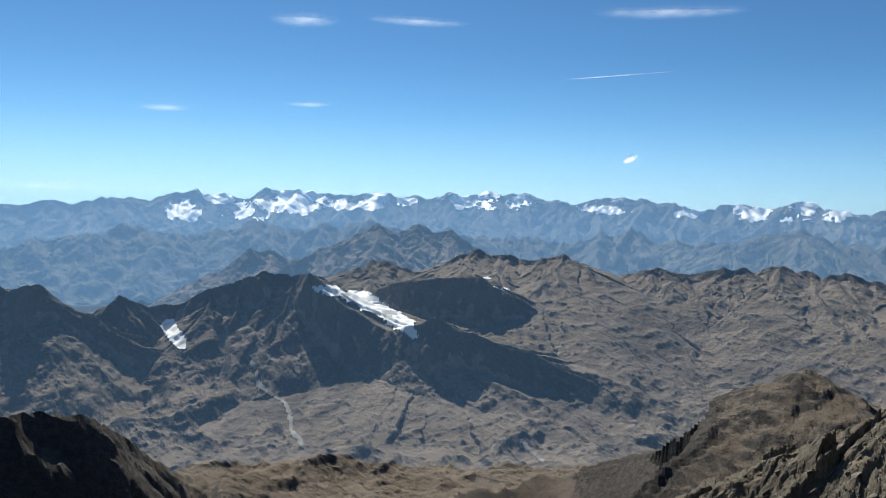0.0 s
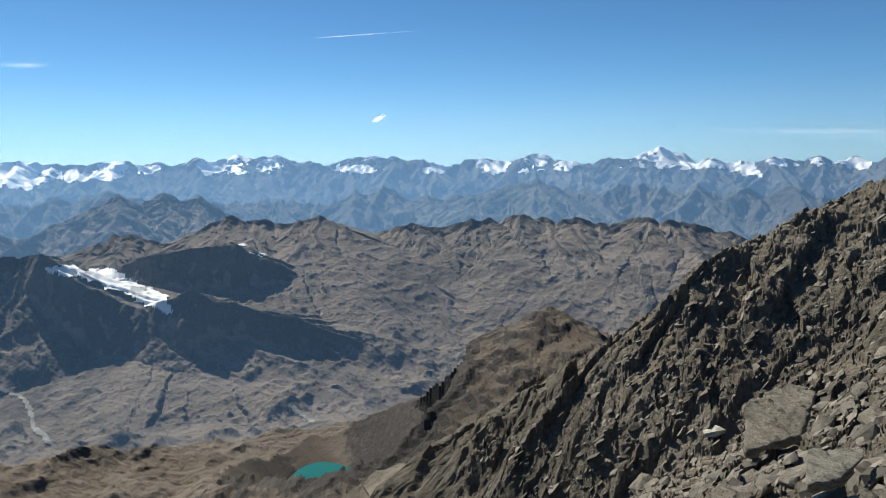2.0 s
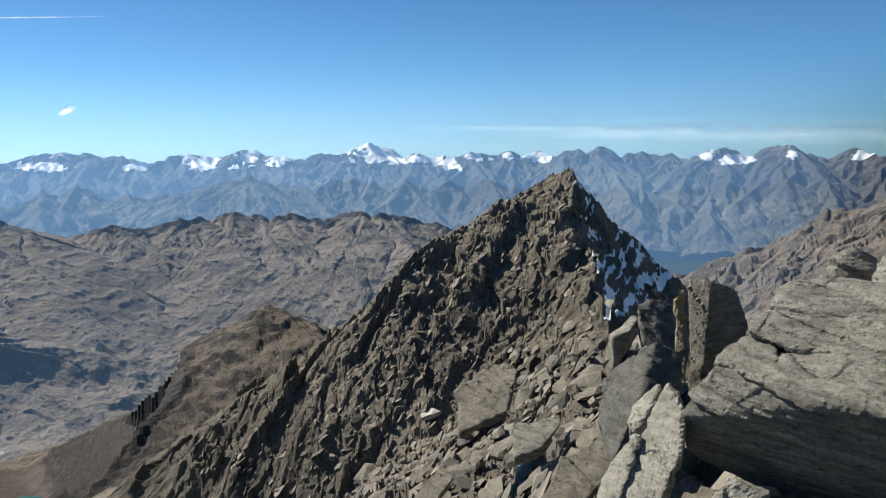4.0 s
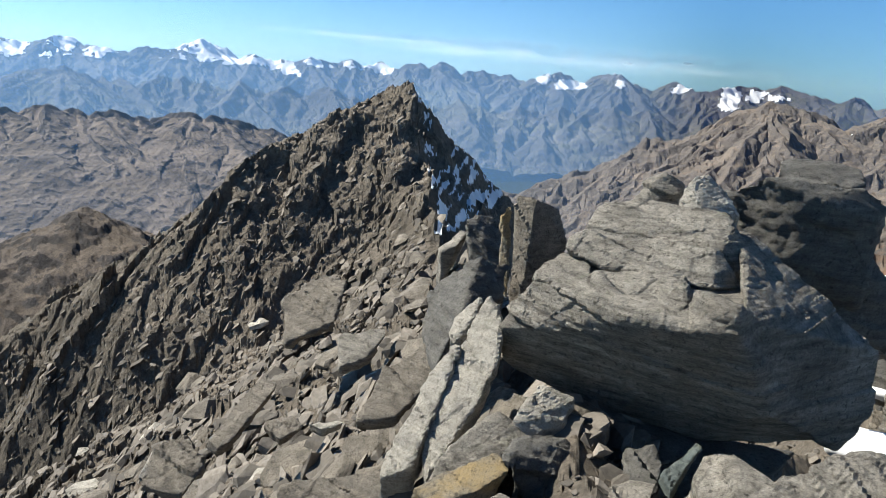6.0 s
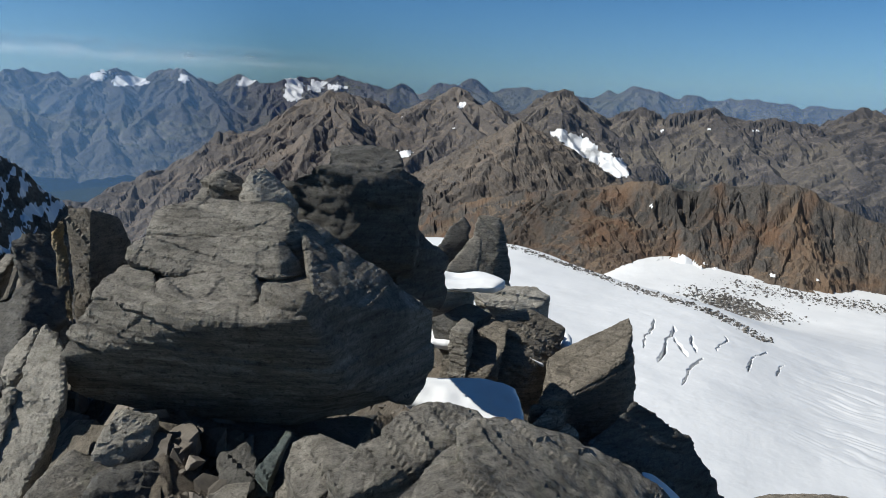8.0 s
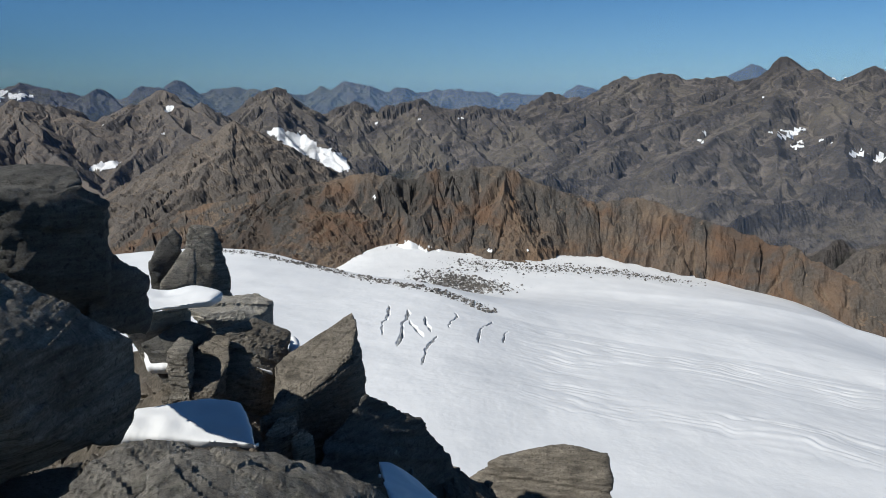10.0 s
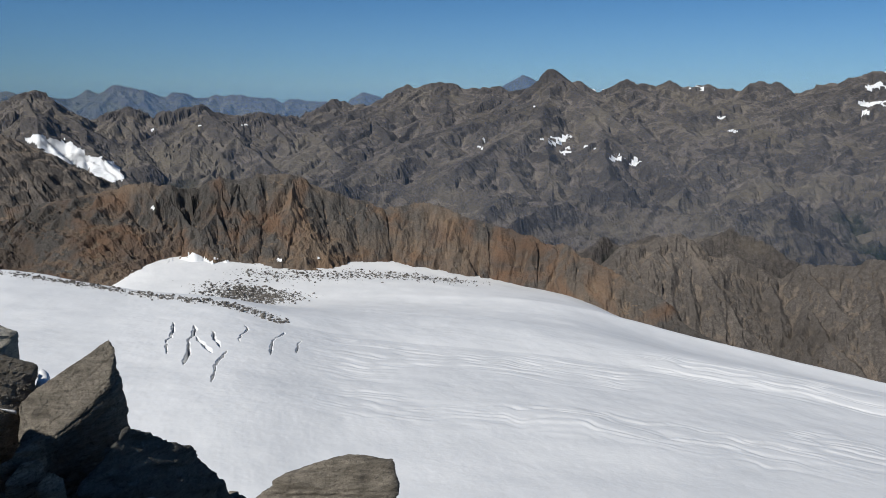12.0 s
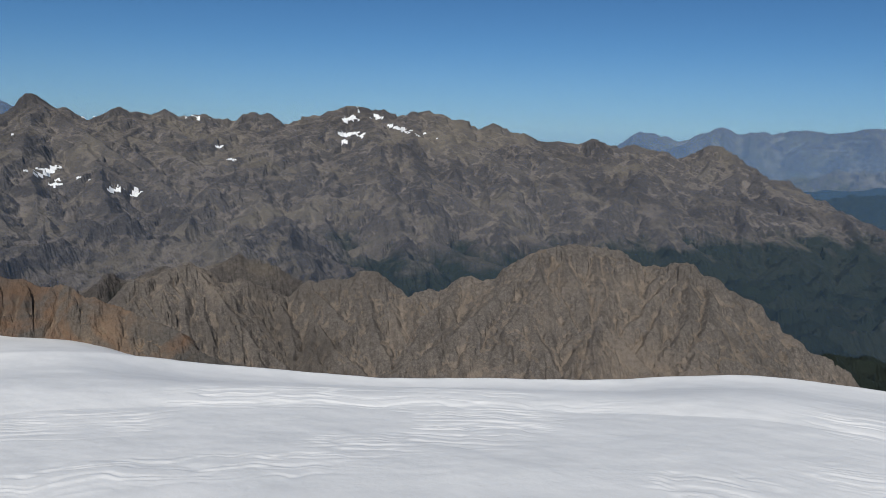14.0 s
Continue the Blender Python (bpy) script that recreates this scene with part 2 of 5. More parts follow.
GNEISS = gneiss("gneiss", (0.49, 0.448, 0.378), (0.1, 0.091, 0.078))
# dark stone; in the hollow under the huge boulder it also stands in for shade
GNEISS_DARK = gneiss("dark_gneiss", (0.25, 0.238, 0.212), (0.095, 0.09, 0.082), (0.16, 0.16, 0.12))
GNEISS_PALE = gneiss("pale_gneiss", (0.68, 0.625, 0.53), (0.32, 0.295, 0.25))
GNEISS_BROWN = gneiss("brown_gneiss", (0.38, 0.333, 0.268), (0.12, 0.105, 0.086), (0.17, 0.15, 0.11))
GNEISS_GREEN = gneiss("green_gneiss", (0.24, 0.27, 0.25), (0.12, 0.15, 0.145))
GNEISS_RUST = gneiss("rusty_gneiss", (0.42, 0.38, 0.31), (0.16, 0.145, 0.12), warm=(0.42, 0.30, 0.13))


# ---- terrain ----
def polar(yaw, dist, elev=None):
    x, y = -math.sin(radians(yaw)) * dist, math.cos(radians(yaw)) * dist
    return (x, y) if elev is None else (x, y, dist * math.tan(radians(elev)))


def smooth(a, b, x):
    t = np.clip((x - a) / (b - a), 0, 1)
    return t * t * (3 - 2 * t)


class Terrain:
    """Ridges from which the ground falls away on both sides, with ribs and gullies running down."""

    def __init__(self, floor, seed):
        self.parts, self.floor, self.rng = [], floor, np.random.default_rng(seed)
        self.seed = seed

    def ridge(self, points, steep=0.9, depth=80, gentle=0.3, lee=None):
        """lee: steepness near the crest and farther down on the left of the way, where it differs."""
        run = 0.0
        for a, b in zip(points, points[1:]):
            self.parts.append((a, b, steep, depth, gentle, None, lee, run))
            run += math.hypot(b[0] - a[0], b[1] - a[1])
        return self

    def spurs(self, points, gap, length, fall, steep, depth, gentle, spread=35, toward=(0, 0)):
        """Side ridges that run down from a crest towards a place."""
        rng = self.rng
        for a, b in zip(points, points[1:]):
            a, b = np.array(a), np.array(b)
            for _ in range(max(1, int(np.hypot(*(b - a)[:2]) / gap + rng.random()))):
                p = a + (b - a) * rng.random()
                way = np.array(toward) - p[:2]
                ang = math.atan2(way[1], way[0]) + radians(rng.uniform(-spread, spread))
                run, last = length * rng.uniform(0.5, 1.3), p - (0, 0, 0.02 * length)
                at = rng.uniform(0, 9000)
                for step in range(3):
                    ang += radians(rng.uniform(-22, 22))
                    nxt = last + np.array([math.cos(ang) * run / 3, math.sin(ang) * run / 3, -run / 3 * fall * rng.uniform(0.6, 1.4)])
                    self.parts.append((tuple(last), tuple(nxt), steep, depth, gentle, length * 0.7, None, at + step * run / 3))
                    for side in (-1, 1):
                        turn, far = ang + side * radians(rng.uniform(40, 70)), run * rng.uniform(0.12, 0.26)
                        tip = last * 0.4 + nxt * 0.6 + np.array([math.cos(turn) * far, math.sin(turn) * far, -far * fall * rng.uniform(0.9, 1.5)])
                        self.parts.append((tuple(last * 0.4 + nxt * 0.6), tuple(tip), steep, depth * 0.6, gentle, length * 0.4, None, at + 500))
                    last = nxt
        return self

    def height(self, x, y, rough=0.0, size=100.0, ribs=0.0, wide=40.0):
        """rough, size: height and width of the broken ground; ribs, wide: those of the ribs below the crests."""
        wx = (x + size * 0.16 * fbm(x, y, size * 1.1, 5, self.seed + 40)).astype(np.float32)
        wy = (y + size * 0.16 * fbm(x, y, size * 1.1, 5, self.seed + 50)).astype(np.float32)
        z = np.full(x.shape, -1e4, np.float32)
        top, way = np.full(x.shape, 1e4, np.float32), np.zeros(x.shape, np.float32)
        if x.ndim == 2:
            r = np.hypot(x[:, 0], y[:, 0])
            ex, ey = x[:, 0] / r, y[:, 0] / r
        for a, b, steep, depth, gentle, reach, lee, run in self.parts:
            use = slice(None)
            long = math.hypot(b[0] - a[0], b[1] - a[1])
            if reach and x.ndim == 2:
                mx, my = (a[0] + b[0]) / 2, (a[1] + b[1]) / 2
                along = math.hypot(mx, my)
                ux, uy = mx / along, my / along
                hit = np.flatnonzero((np.abs(ex * uy - ey * ux) * along < reach + long) & (ex * ux + ey * uy > 0))
                if not len(hit):
                    continue
                use = slice(hit[0], hit[-1] + 1)
            dx, dy = b[0] - a[0], b[1] - a[1]
            px, py = wx[use] - np.float32(a[0]), wy[use] - np.float32(a[1])
            t = np.clip((px * dx + py * dy) / (long * long + 1e-9), 0, 1)
            d = np.hypot(px - t * dx, py - t * dy)
            if lee:
                at = run + t * long
                depth = depth * (1 + 0.28 * np.sin(at / 31.0) + 0.2 * np.sin(at / 11.3 + 1.0))
                left = np.clip(0.5 + 1.2 * (dx * py - dy * px) / (long * d + 1e-3), 0, 1)
                h = a[2] + t * (b[2] - a[2]) - (steep + left * (lee[0] - steep)) * np.minimum(d, depth) - (gentle + left * (lee[1] - gentle)) * np.maximum(d - depth, 0)
            else:
                h = a[2] + t * (b[2] - a[2]) - steep * np.minimum(d, depth) - gentle * np.maximum(d - depth, 0)
            win = h > z[use]
            top[use] = np.where(win, d, top[use])
            way[use] = np.where(win, run + t * long, way[use])
            z[use] = np.maximum(z[use], h)
        z = z.astype(float)
        if ribs:
            bend = way + 0.35 * wide * fbm(x, y, wide * 2.5, 3, self.seed + 70)
            n = value2(bend / wide, top / (wide * 7), self.seed + 71) * 0.6 + (0.5 - np.abs(value2(bend / wide * 0.45 + 9, top / (wide * 9), self.seed + 72))) + 0.3 * value2(bend / wide * 2.7, top / (wide * 5), self.seed + 73)
            z = z + ribs * n * smooth(0, wide * 0.9, top)
        z = z + rough * fbm(x, y, size, 7, self.seed, True, 0.52) * (0.07 + 0.93 * smooth(0, size * 0.8, top))
        if self.floor is None:
            return z
        low = self.floor(x, y) if callable(self.floor) else self.floor
        return np.maximum(z, low + rough * 0.3 * fbm(x, y, size * 2, 5, self.seed + 9))


def steps(*knots):
    """Even steps between knots of (from, to, count)."""
    return np.concatenate([np.linspace(a, b, int(c), endpoint=False) for a, b, c in knots] + [[knots[-1][1]]])


def soften(z, r):
    for axis in (0, 1):
        pad = [(r, r) if k == axis else (0, 0) for k in (0, 1)]
        total = np.cumsum(np.pad(z, pad, mode="edge"), axis=axis)
        total = np.insert(total, 0, 0, axis=axis)
        w = 2 * r + 1
        z = (np.take(total, range(w, total.shape[axis]), axis=axis) - np.take(total, range(0, total.shape[axis] - w), axis=axis)) / w
    return z


def patch(name, yaws, dists, height, material, label, category="mountain", kind="structure", smoothed=False):
    """A stretch of ground over a fan of directions and distances."""
    yy, dd = np.meshgrid(np.radians(yaws), dists, indexing="ij")
    x, y = -np.sin(yy) * dd, np.cos(yy) * dd
    z = height(x, y)
    rows, cols = x.shape
    k = np.arange(rows * cols).reshape(rows, cols)
    faces = np.stack([k[:-1, :-1], k[:-1, 1:], k[1:, 1:], k[1:, :-1]], -1).reshape(-1, 4)
    faces = faces[:, ::-1] if yaws[0] > yaws[-1] else faces
    ob = new(name, mesh_of(name, np.stack([x, y, z], -1).reshape(-1, 3), faces, smoothed))
    ob.data.materials.append(material)
    rise = np.gradient(z, axis=1) / (np.gradient(dd, axis=1) + 1e-9)
    side = np.gradient(z, axis=0) / (np.abs(np.gradient(yy, axis=0)) * dd + 1e-9)
    slope = np.hypot(rise, side)
    hump = z - soften(z, 5)
    hump = hump / (hump.std() + 1e-9)
    bare = smooth(0.35, 1.05, slope) * 0.7 + np.clip(hump * 0.22, -0.4, 0.5)
    wash = np.clip(-hump * 0.35 - 0.1, 0, 0.6) * smooth(0.15, 0.4, slope)
    for key, value in (("bare", bare), ("wash", wash)):
        ob.data.attributes.new(key, "FLOAT", "POINT").data.foreach_set("value", value.astype(np.float32).ravel())
    tagged(ob, label, category, kind=kind)
    return x, y, z, faces


def drape(name, grid, blots, lift, material, label, edge=0.35, group="", joined=False):
    """Snowfields lying on a stretch of ground: blots of (yaw, elev, half width, half height, lean)."""
    x, y, z, faces = grid
    yaw, elev = np.degrees(np.arctan2(-x, y)), np.degrees(np.arctan2(z, np.hypot(x, y)))
    yaw = np.where(yaw > 90, yaw - 360, yaw)
    wob = (fbm(yaw * 1.0, elev * 1.6, 0.9, 5, 77) + 0.6 * fbm(yaw, elev * 1.5, 0.2, 4, 78)) * edge
    pts = np.stack([x, y, z], -1).reshape(-1, 3)
    masks = []
    for by, be, rw, rh, lean in blots:
        u, v = yaw - by, elev - be
        v = v + lean * u
        masks.append(((u / rw) ** 2 + (v / rh) ** 2 + wob * 2.2 < 1).ravel())
    for inside in [np.any(masks, 0)] if joined else masks:
        use = faces[inside[faces].all(1)]
        if len(use) < 3:
            continue
        ids, inv = np.unique(use, return_inverse=True)
        ob = new(name, mesh_of(name, pts[ids] + (0, 0, lift), inv.reshape(-1, 4)))
        ob.data.materials.append(material)
        tagged(ob, label, "snowfield", group or "snowfields", "stuff")


def jagged(points, amount=0.07, levels=2, seed=1):
    """Breaks a crest line up into smaller teeth."""
    rng = np.random.default_rng(seed)
    for _ in range(levels):
        out = [points[0]]
        for a, b in zip(points, points[1:]):
            a, b = np.array(a), np.array(b)
            span = np.hypot(*(b - a)[:2])
            out += [tuple((a + b) / 2 + rng.normal(size=3) * (0.05 * span, 0.05 * span, amount * span)), tuple(b)]
        points = out
    return points


def crest_of(peaks, dist, wander=0.02, seed=1, amount=0.13):
    rng = np.random.default_rng(seed)
    return jagged([polar(yw, dist * (1 + wander * rng.uniform(-1, 1)), e) for yw, e in peaks], amount, 3, seed)


# ---- ground sheet to the horizon ----
def ground_height(x, y):
    d = np.hypot(x, y)
    return -600 + 10 * fbm(x, y, 300, 5, 3) + 120 * smooth(2300, 3000, d) - 60 * smooth(1300, 900, d)


patch("ground", steps((-180, 180, 360)), steps((20, 700, 10), (700, 2400, 60), (2400, 4900, 30)), ground_height, FOREST,
      "dark forested valley floor between the ranges", "ground")

# ---- far ranges ----
SOUTH = [(33, -1.5), (29.4, -1.31), (27.5, -1.13), (25.2, -1.23), (22.9, -0.66), (21.4, -0.77), (19.2, -0.33), (17.4, 0.08), (15.5, -0.34), (13.9, -0.5),
         (12.8, 0.29), (10.8, 0.11), (9.2, -0.09), (6.8, -0.1), (4.4, 0.05), (2.8, -0.07), (0.7, -0.09), (-1.3, -0.08), (-2.8, 0.25), (-4.2, 0.13),
         (-6.4, 0.19), (-8.6, -0.19), (-9.8, -0.24), (-11.8, 0.22), (-13.3, 0.06), (-14.9, -0.17), (-17.0, -0.22), (-18.6, -0.37), (-21.2, -0.13), (-23.5, -0.1)]
WEST = [(-23.5, -0.1), (-24.8, 0.25), (-26.4, -0.17), (-28.0, -0.42), (-30.1, -0.07), (-31.5, 0.09), (-32.2, 0.3), (-32.8, 0.64), (-33.4, 0.4), (-34.4, 0.2),
        (-36.4, -0.14), (-37.9, -0.5), (-39.8, -0.24), (-40.9, -0.2), (-42.0, -0.42), (-43.1, -0.07), (-44.2, -0.37), (-45.0, -0.1), (-46.3, -0.54),
        (-48.8, -0.43), (-50.8, -0.68), (-52.8, -0.48), (-54.4, -0.37), (-55.2, -0.77), (-56.7, -0.3), (-58.6, -0.58), (-59.7, -0.47), (-60.8, -0.09),
        (-61.4, -0.02), (-61.9, 0.09), (-62.6, -0.59), (-63.7, -0.78), (-65.6, -0.19), (-67.1, -0.78), (-68.8, -0.49), (-69.7, -0.2)]
NORTH = [(-69.7, -0.2), (-71.1, -0.56), (-72.7, -0.11), (-74.2, -0.5), (-76.2, -0.72), (-77.0, -0.53), (-78.9, -0.9), (-80.8, -0.58), (-82.3, -0.8),
         (-84.3, -0.55), (-87.1, -0.84), (-91.9, -0.72), (-94.7, -0.42), (-96.7, -0.56), (-99.9, -0.8), (-102.2, -0.89), (-105.7, -1.12), (-112, -1.4), (-130, -1.6),
         (-145, -1.6), (-156, -1.0), (-162.6, -0.9), (-165.6, -0.25), (-168.6, 0.1), (-171.5, 0.15), (-173.5, 0.35), (-176.2, 0.25), (-182, 0.2), (-190, 0.0)]
FAR_D = 4500


def far_range(name, peaks, seed, label, yaws, rock=None, gap=150, length=800, fall=0.42):
    crest = crest_of(peaks, FAR_D, 0.02, seed)
    land = Terrain(None, seed).ridge(crest, 0.95, 100, 0.55).spurs(crest, gap, length, fall, 0.85, 90, 0.5)
    return patch(name, yaws, steps((3450, 4250, 70), (4250, 4620, 70), (4620, 4780, 10)), lambda x, y: land.height(x, y, 9, 80, 16, 60), rock or FAR_ROCK, label)


south = far_range("south_range", SOUTH, 11, "distant hazy blue mountain range with glaciers along its crest", steps((33, -24, 430)))
west = far_range("west_range", WEST, 12, "distant hazy range of grey-brown peaks with bright glaciers", steps((-23, -71, 380)))
north = far_range("north_range", NORTH, 13, "far row of low blue hazy peaks on the skyline", steps((-69, -185, 500)), FAR_DARK, 260, 500, 0.42)
FIRN_LABEL = "white glacier and firn field on a distant mountain"
drape("snowfield", south, [(a, b, 1.35 * c, 1.5 * d, e) for a, b, c, d, e in [(18.6, -1.5, 0.7, 0.45, 0.1), (13.9, -1.5, 1.0, 0.45, 0.0), (10.9, -0.75, 2.3, 0.55, 0.12), (6.0, -0.9, 0.9, 0.3, 0.1), (7.4, -0.8, 0.5, 0.3, 0),
                           (16.0, -0.6, 0.8, 0.3, -0.2), (17.6, -1.9, 0.6, 0.3, 0), (2.6, -0.5, 0.7, 0.25, 0), (5.0, -0.35, 0.8, 0.22, 0), (-1.5, -0.3, 0.8, 0.45, 0),
                           (-3.1, -0.2, 0.8, 0.5, 0), (-5.5, -0.3, 0.9, 0.35, 0), (-10.3, -0.55, 0.6, 0.25, 0), (-11.8, -0.75, 1.1, 0.22, 0),
                           (-17.0, -0.8, 1.0, 0.22, 0.1), (-21.2, -0.6, 1.0, 0.4, 0)]], 3, FIRN, FIRN_LABEL)
drape("snowfield", west, [(a, b, 1.35 * c, 1.5 * d, e) for a, b, c, d, e in [(-23.2, -0.55, 0.9, 0.4, 0), (-24.9, -0.25, 0.9, 0.4, 0), (-26.3, -0.6, 0.9, 0.25, 0), (-32.9, -0.1, 1.7, 0.5, 0.12), (-34.6, -0.4, 1.4, 0.4, 0.1),
                          (-36.3, -0.6, 0.7, 0.25, 0), (-38.5, -0.95, 1.2, 0.3, -0.2), (-40.9, -0.6, 0.9, 0.3, 0), (-43.2, -0.5, 0.7, 0.25, 0), (-45.2, -0.5, 0.8, 0.3, 0),
                          (-56.6, -0.7, 0.5, 0.3, 0), (-58.4, -0.95, 0.9, 0.25, 0), (-62.0, -0.6, 0.35, 0.3, 0), (-66.0, -0.7, 0.5, 0.25, 0), (-69.2, -1.0, 0.5, 0.6, 0)]], 3, FIRN, FIRN_LABEL)
drape("snowfield", north, [(-70.8, -1.0, 0.7, 0.5, 0), (-72.2, -0.95, 0.9, 0.3, 0)], 3, FIRN, FIRN_LABEL)

# ---- ranges in the middle distance, south and west ----
DOME = crest_of([(-10, -6.2), (-13, -4.6), (-15.7, -3.68), (-17.4, -3.14), (-19.8, -2.61), (-22.3, -1.87), (-24.6, -1.5), (-26.4, -2.5), (-28.4, -4.48), (-31, -6.5), (-35, -8)], 3850, 0.01, 3)
land = Terrain(None, 21).ridge(DOME, 0.7, 90, 0.5).spurs(DOME, 150, 600, 0.38, 0.7, 80, 0.45)
patch("dome_mountain", steps((-8, -36, 220)), steps((3150, 4050, 90)), lambda x, y: land.height(x, y, 7, 70, 12, 60), FAR_DARK, "rounded hazy blue-grey mountain shoulder")
CHAIN = crest_of([(27, -9.5), (22.8, -8.65), (18.1, -6.84), (15.4, -5.27), (12.3, -4.05), (9.9, -4.83), (7.6, -3.57), (5.0, -2.09), (2.9, -2.73), (-0.6, -2.35), (-2.7, -3.72), (-6, -6)], 3300, 0.015, 4)
land_c = Terrain(None, 22).ridge(CHAIN, 0.95, 90, 0.5).spurs(CHAIN, 120, 550, 0.38, 0.85, 90, 0.5)
patch("middle_range", steps((29, -8, 290)), steps((2700, 3500, 100)), lambda x, y: land_c.height(x, y, 7, 70, 14, 50), MID_ROCK, "bluish grey rocky ridge behind the valley")

MAIN = crest_of([(10, -8.2), (7.5, -6.41), (5.1, -4.74), (2.6, -5.3), (0.2, -5.03), (-2.7, -3.72), (-4.7, -4.06), (-7.2, -4.18), (-8.8, -3.85), (-10.8, -4.84), (-12.4, -5.37),
                 (-14.7, -4.77), (-18.9, -4.55), (-21.8, -4.65), (-23.3, -3.98), (-24.9, -4.26), (-26.2, -4.35), (-28.5, -4.7), (-30.8, -4.33), (-32.9, -5.0),
                 (-35.3, -4.62), (-38, -5.3), (-42, -6.5), (-48, -8)], 2500, 0.015, 5)
EDGE = [polar(33, 2050, -6.4), polar(29.4, 2000, -6.42), polar(28.6, 2000, -6.95), polar(27.3, 1990, -6.4), polar(25.9, 1980, -7.7), polar(23.8, 1980, -8.5), polar(22.4, 2050, -7.2),
        polar(20.6, 2060, -8.1), polar(18.4, 2060, -7.9), polar(15.4, 2050, -6.6), polar(12.9, 2040, -5.6), polar(10.7, 2020, -6.0), polar(9.5, 2000, -5.75)]
WALL = [polar(28.0, 1960, -6.4), polar(24.3, 1930, -9.0), polar(20.8, 1910, -10.7), polar(17.7, 1900, -11.9), polar(15.3, 1890, -13.6)]
HORN = [polar(9.5, 1960, -5.75), polar(9.1, 1940, -6.8), polar(7.0, 1920, -8.3), polar(5.0, 1910, -9.6), polar(2.8, 1900, -12.0), polar(1.8, 1890, -13.4)]
SPUR_A = [polar(3.4, 2120, -6.3), polar(-2.7, 2090, -5.75), polar(-4.9, 2070, -7.1), polar(-7.1, 2050, -9.2), polar(-9.4, 2040, -11.2)]
SPUR_B = [polar(0.5, 1760, -8.8), polar(-1.9, 1750, -9.9), polar(-6.8, 1740, -11.1), polar(-11.2, 1720, -13.2), polar(-14.1, 1700, -14.6), polar(-17.2, 1690, -16.2)]
SPUR_C = [polar(2.5, 1700, -14.6), polar(-0.5, 1660, -15.0), polar(-3.5, 1640, -15.7), polar(-5.5, 1630, -16.5)]
PILLAR = [polar(-23.3, 2500, -3.98), polar(-22.9, 2300, -6.2), polar(-24.8, 2150, -8.9), polar(-25.6, 2050, -10.1)]
valley = Terrain(lambda x, y: -412 + smooth(1130, 1500, np.hypot(x, y)) * (-58 + 24 * smooth(1500, 1850, np.hypot(x, y)) + 17 * fbm(x, y, 150, 6, 62, True) + 24 * fbm(x, y, 380, 3, 63)), 23)
valley.ridge(MAIN, 0.9, 50, 0.37, (0.8, 0.5)).ridge(jagged(EDGE, 0.04), 1.5, 95, 0.85, (0.8, 0.5))
valley.ridge(jagged(WALL, 0.03), 2.0, 120, 0.25, (0.55, 0.3)).ridge(jagged(HORN, 0.03), 2.0, 130, 0.22, (0.5, 0.28))
valley.ridge(jagged(SPUR_A, 0.03), 1.9, 95, 0.22, (0.5, 0.3)).ridge(jagged(SPUR_B, 0.03), 2.0, 100, 0.2, (0.42, 0.25)).ridge(SPUR_C, 1.5, 40, 0.15, (0.3, 0.2))
valley.ridge(PILLAR, 1.5, 50, 0.25, (0.5, 0.3)).spurs(EDGE, 260, 230, 0.7, 1.0, 40, 0.7).spurs(MAIN, 330, 420, 0.33, 0.6, 25, 0.36)


def valley_height(x, y):
    z = valley.height(x, y, 3.2, 50, 6, 44)
    d = np.hypot(x, y)
    return z - 60 * smooth(1090, 1000, d)


valley_grid = patch("valley", steps((33, -46, 640)), steps((1000, 1300, 80), (1300, 2150, 240), (2150, 2620, 110), (2620, 2800, 20)), valley_height, MID_ROCK,
                    "brown and grey valley head with dark shaded rock faces")
drape("snowfield", valley_grid, [(8.0, -7.1, 1.4, 0.45, -0.2), (5.2, -8.0, 2.2, 0.75, -0.35), (2.9, -9.4, 1.4, 0.8, -0.5), (18.9, -9.9, 0.9, 0.8, -0.9), (-4.3, -6.6, 0.8, 0.14, -0.25),
                                 (-3.2, -5.9, 0.4, 0.12, 0)], 2, FIRN, "small white glacier tongue below a dark peak", 0.2)



def stream(grid, course, label):
    """A pale gravel bed along a course of (yaw, elev) down the valley."""
    x, y, z, faces = grid
    yaw, elev = np.degrees(np.arctan2(-x, y)), np.degrees(np.arctan2(z, np.hypot(x, y)))
    course = np.array(course)
    mid = np.interp(-elev, -course[:, 1], course[:, 0]) + 0.22 * fbm(elev, elev * 0, 0.9, 3, 31)
    wide = 0.10 + 0.07 * fbm(elev, elev * 0 + 3, 0.6, 3, 32)
    inside = ((np.abs(yaw - mid) < wide) & (elev < course[0, 1]) & (elev > course[-1, 1])).ravel()
    use = faces[inside[faces].any(1)]
    ids, inv = np.unique(use, return_inverse=True)
    ob = new("stream_bed", mesh_of("stream_bed", np.stack([x, y, z], -1).reshape(-1, 3)[ids] + (0, 0, 1.5), inv.reshape(-1, 4)))
    ob.data.materials.append(GRAVEL)
    tagged(ob, label, "stream bed", "stream beds", "structure")


GRAVEL = mountain("gravel", (0.26, 0.25, 0.235), (0.34, 0.325, 0.3), (0.27, 0.25, 0.22), 12, 0.6)
stream(valley_grid, [(13.81, -11.99), (12.8, -13.96), (11.4, -14.96), (10.57, -16.72), (9.73, -18.26), (9.21, -20.16), (8.03, -21.3), (7.18, -22.42)], "pale winding gravel bed of a mountain stream")
stream(valley_grid, [(-6.22, -17.22), (-6.44, -17.6), (-7.51, -18.49), (-8.79, -19.72)], "short pale gravel bed below a dark rock face")

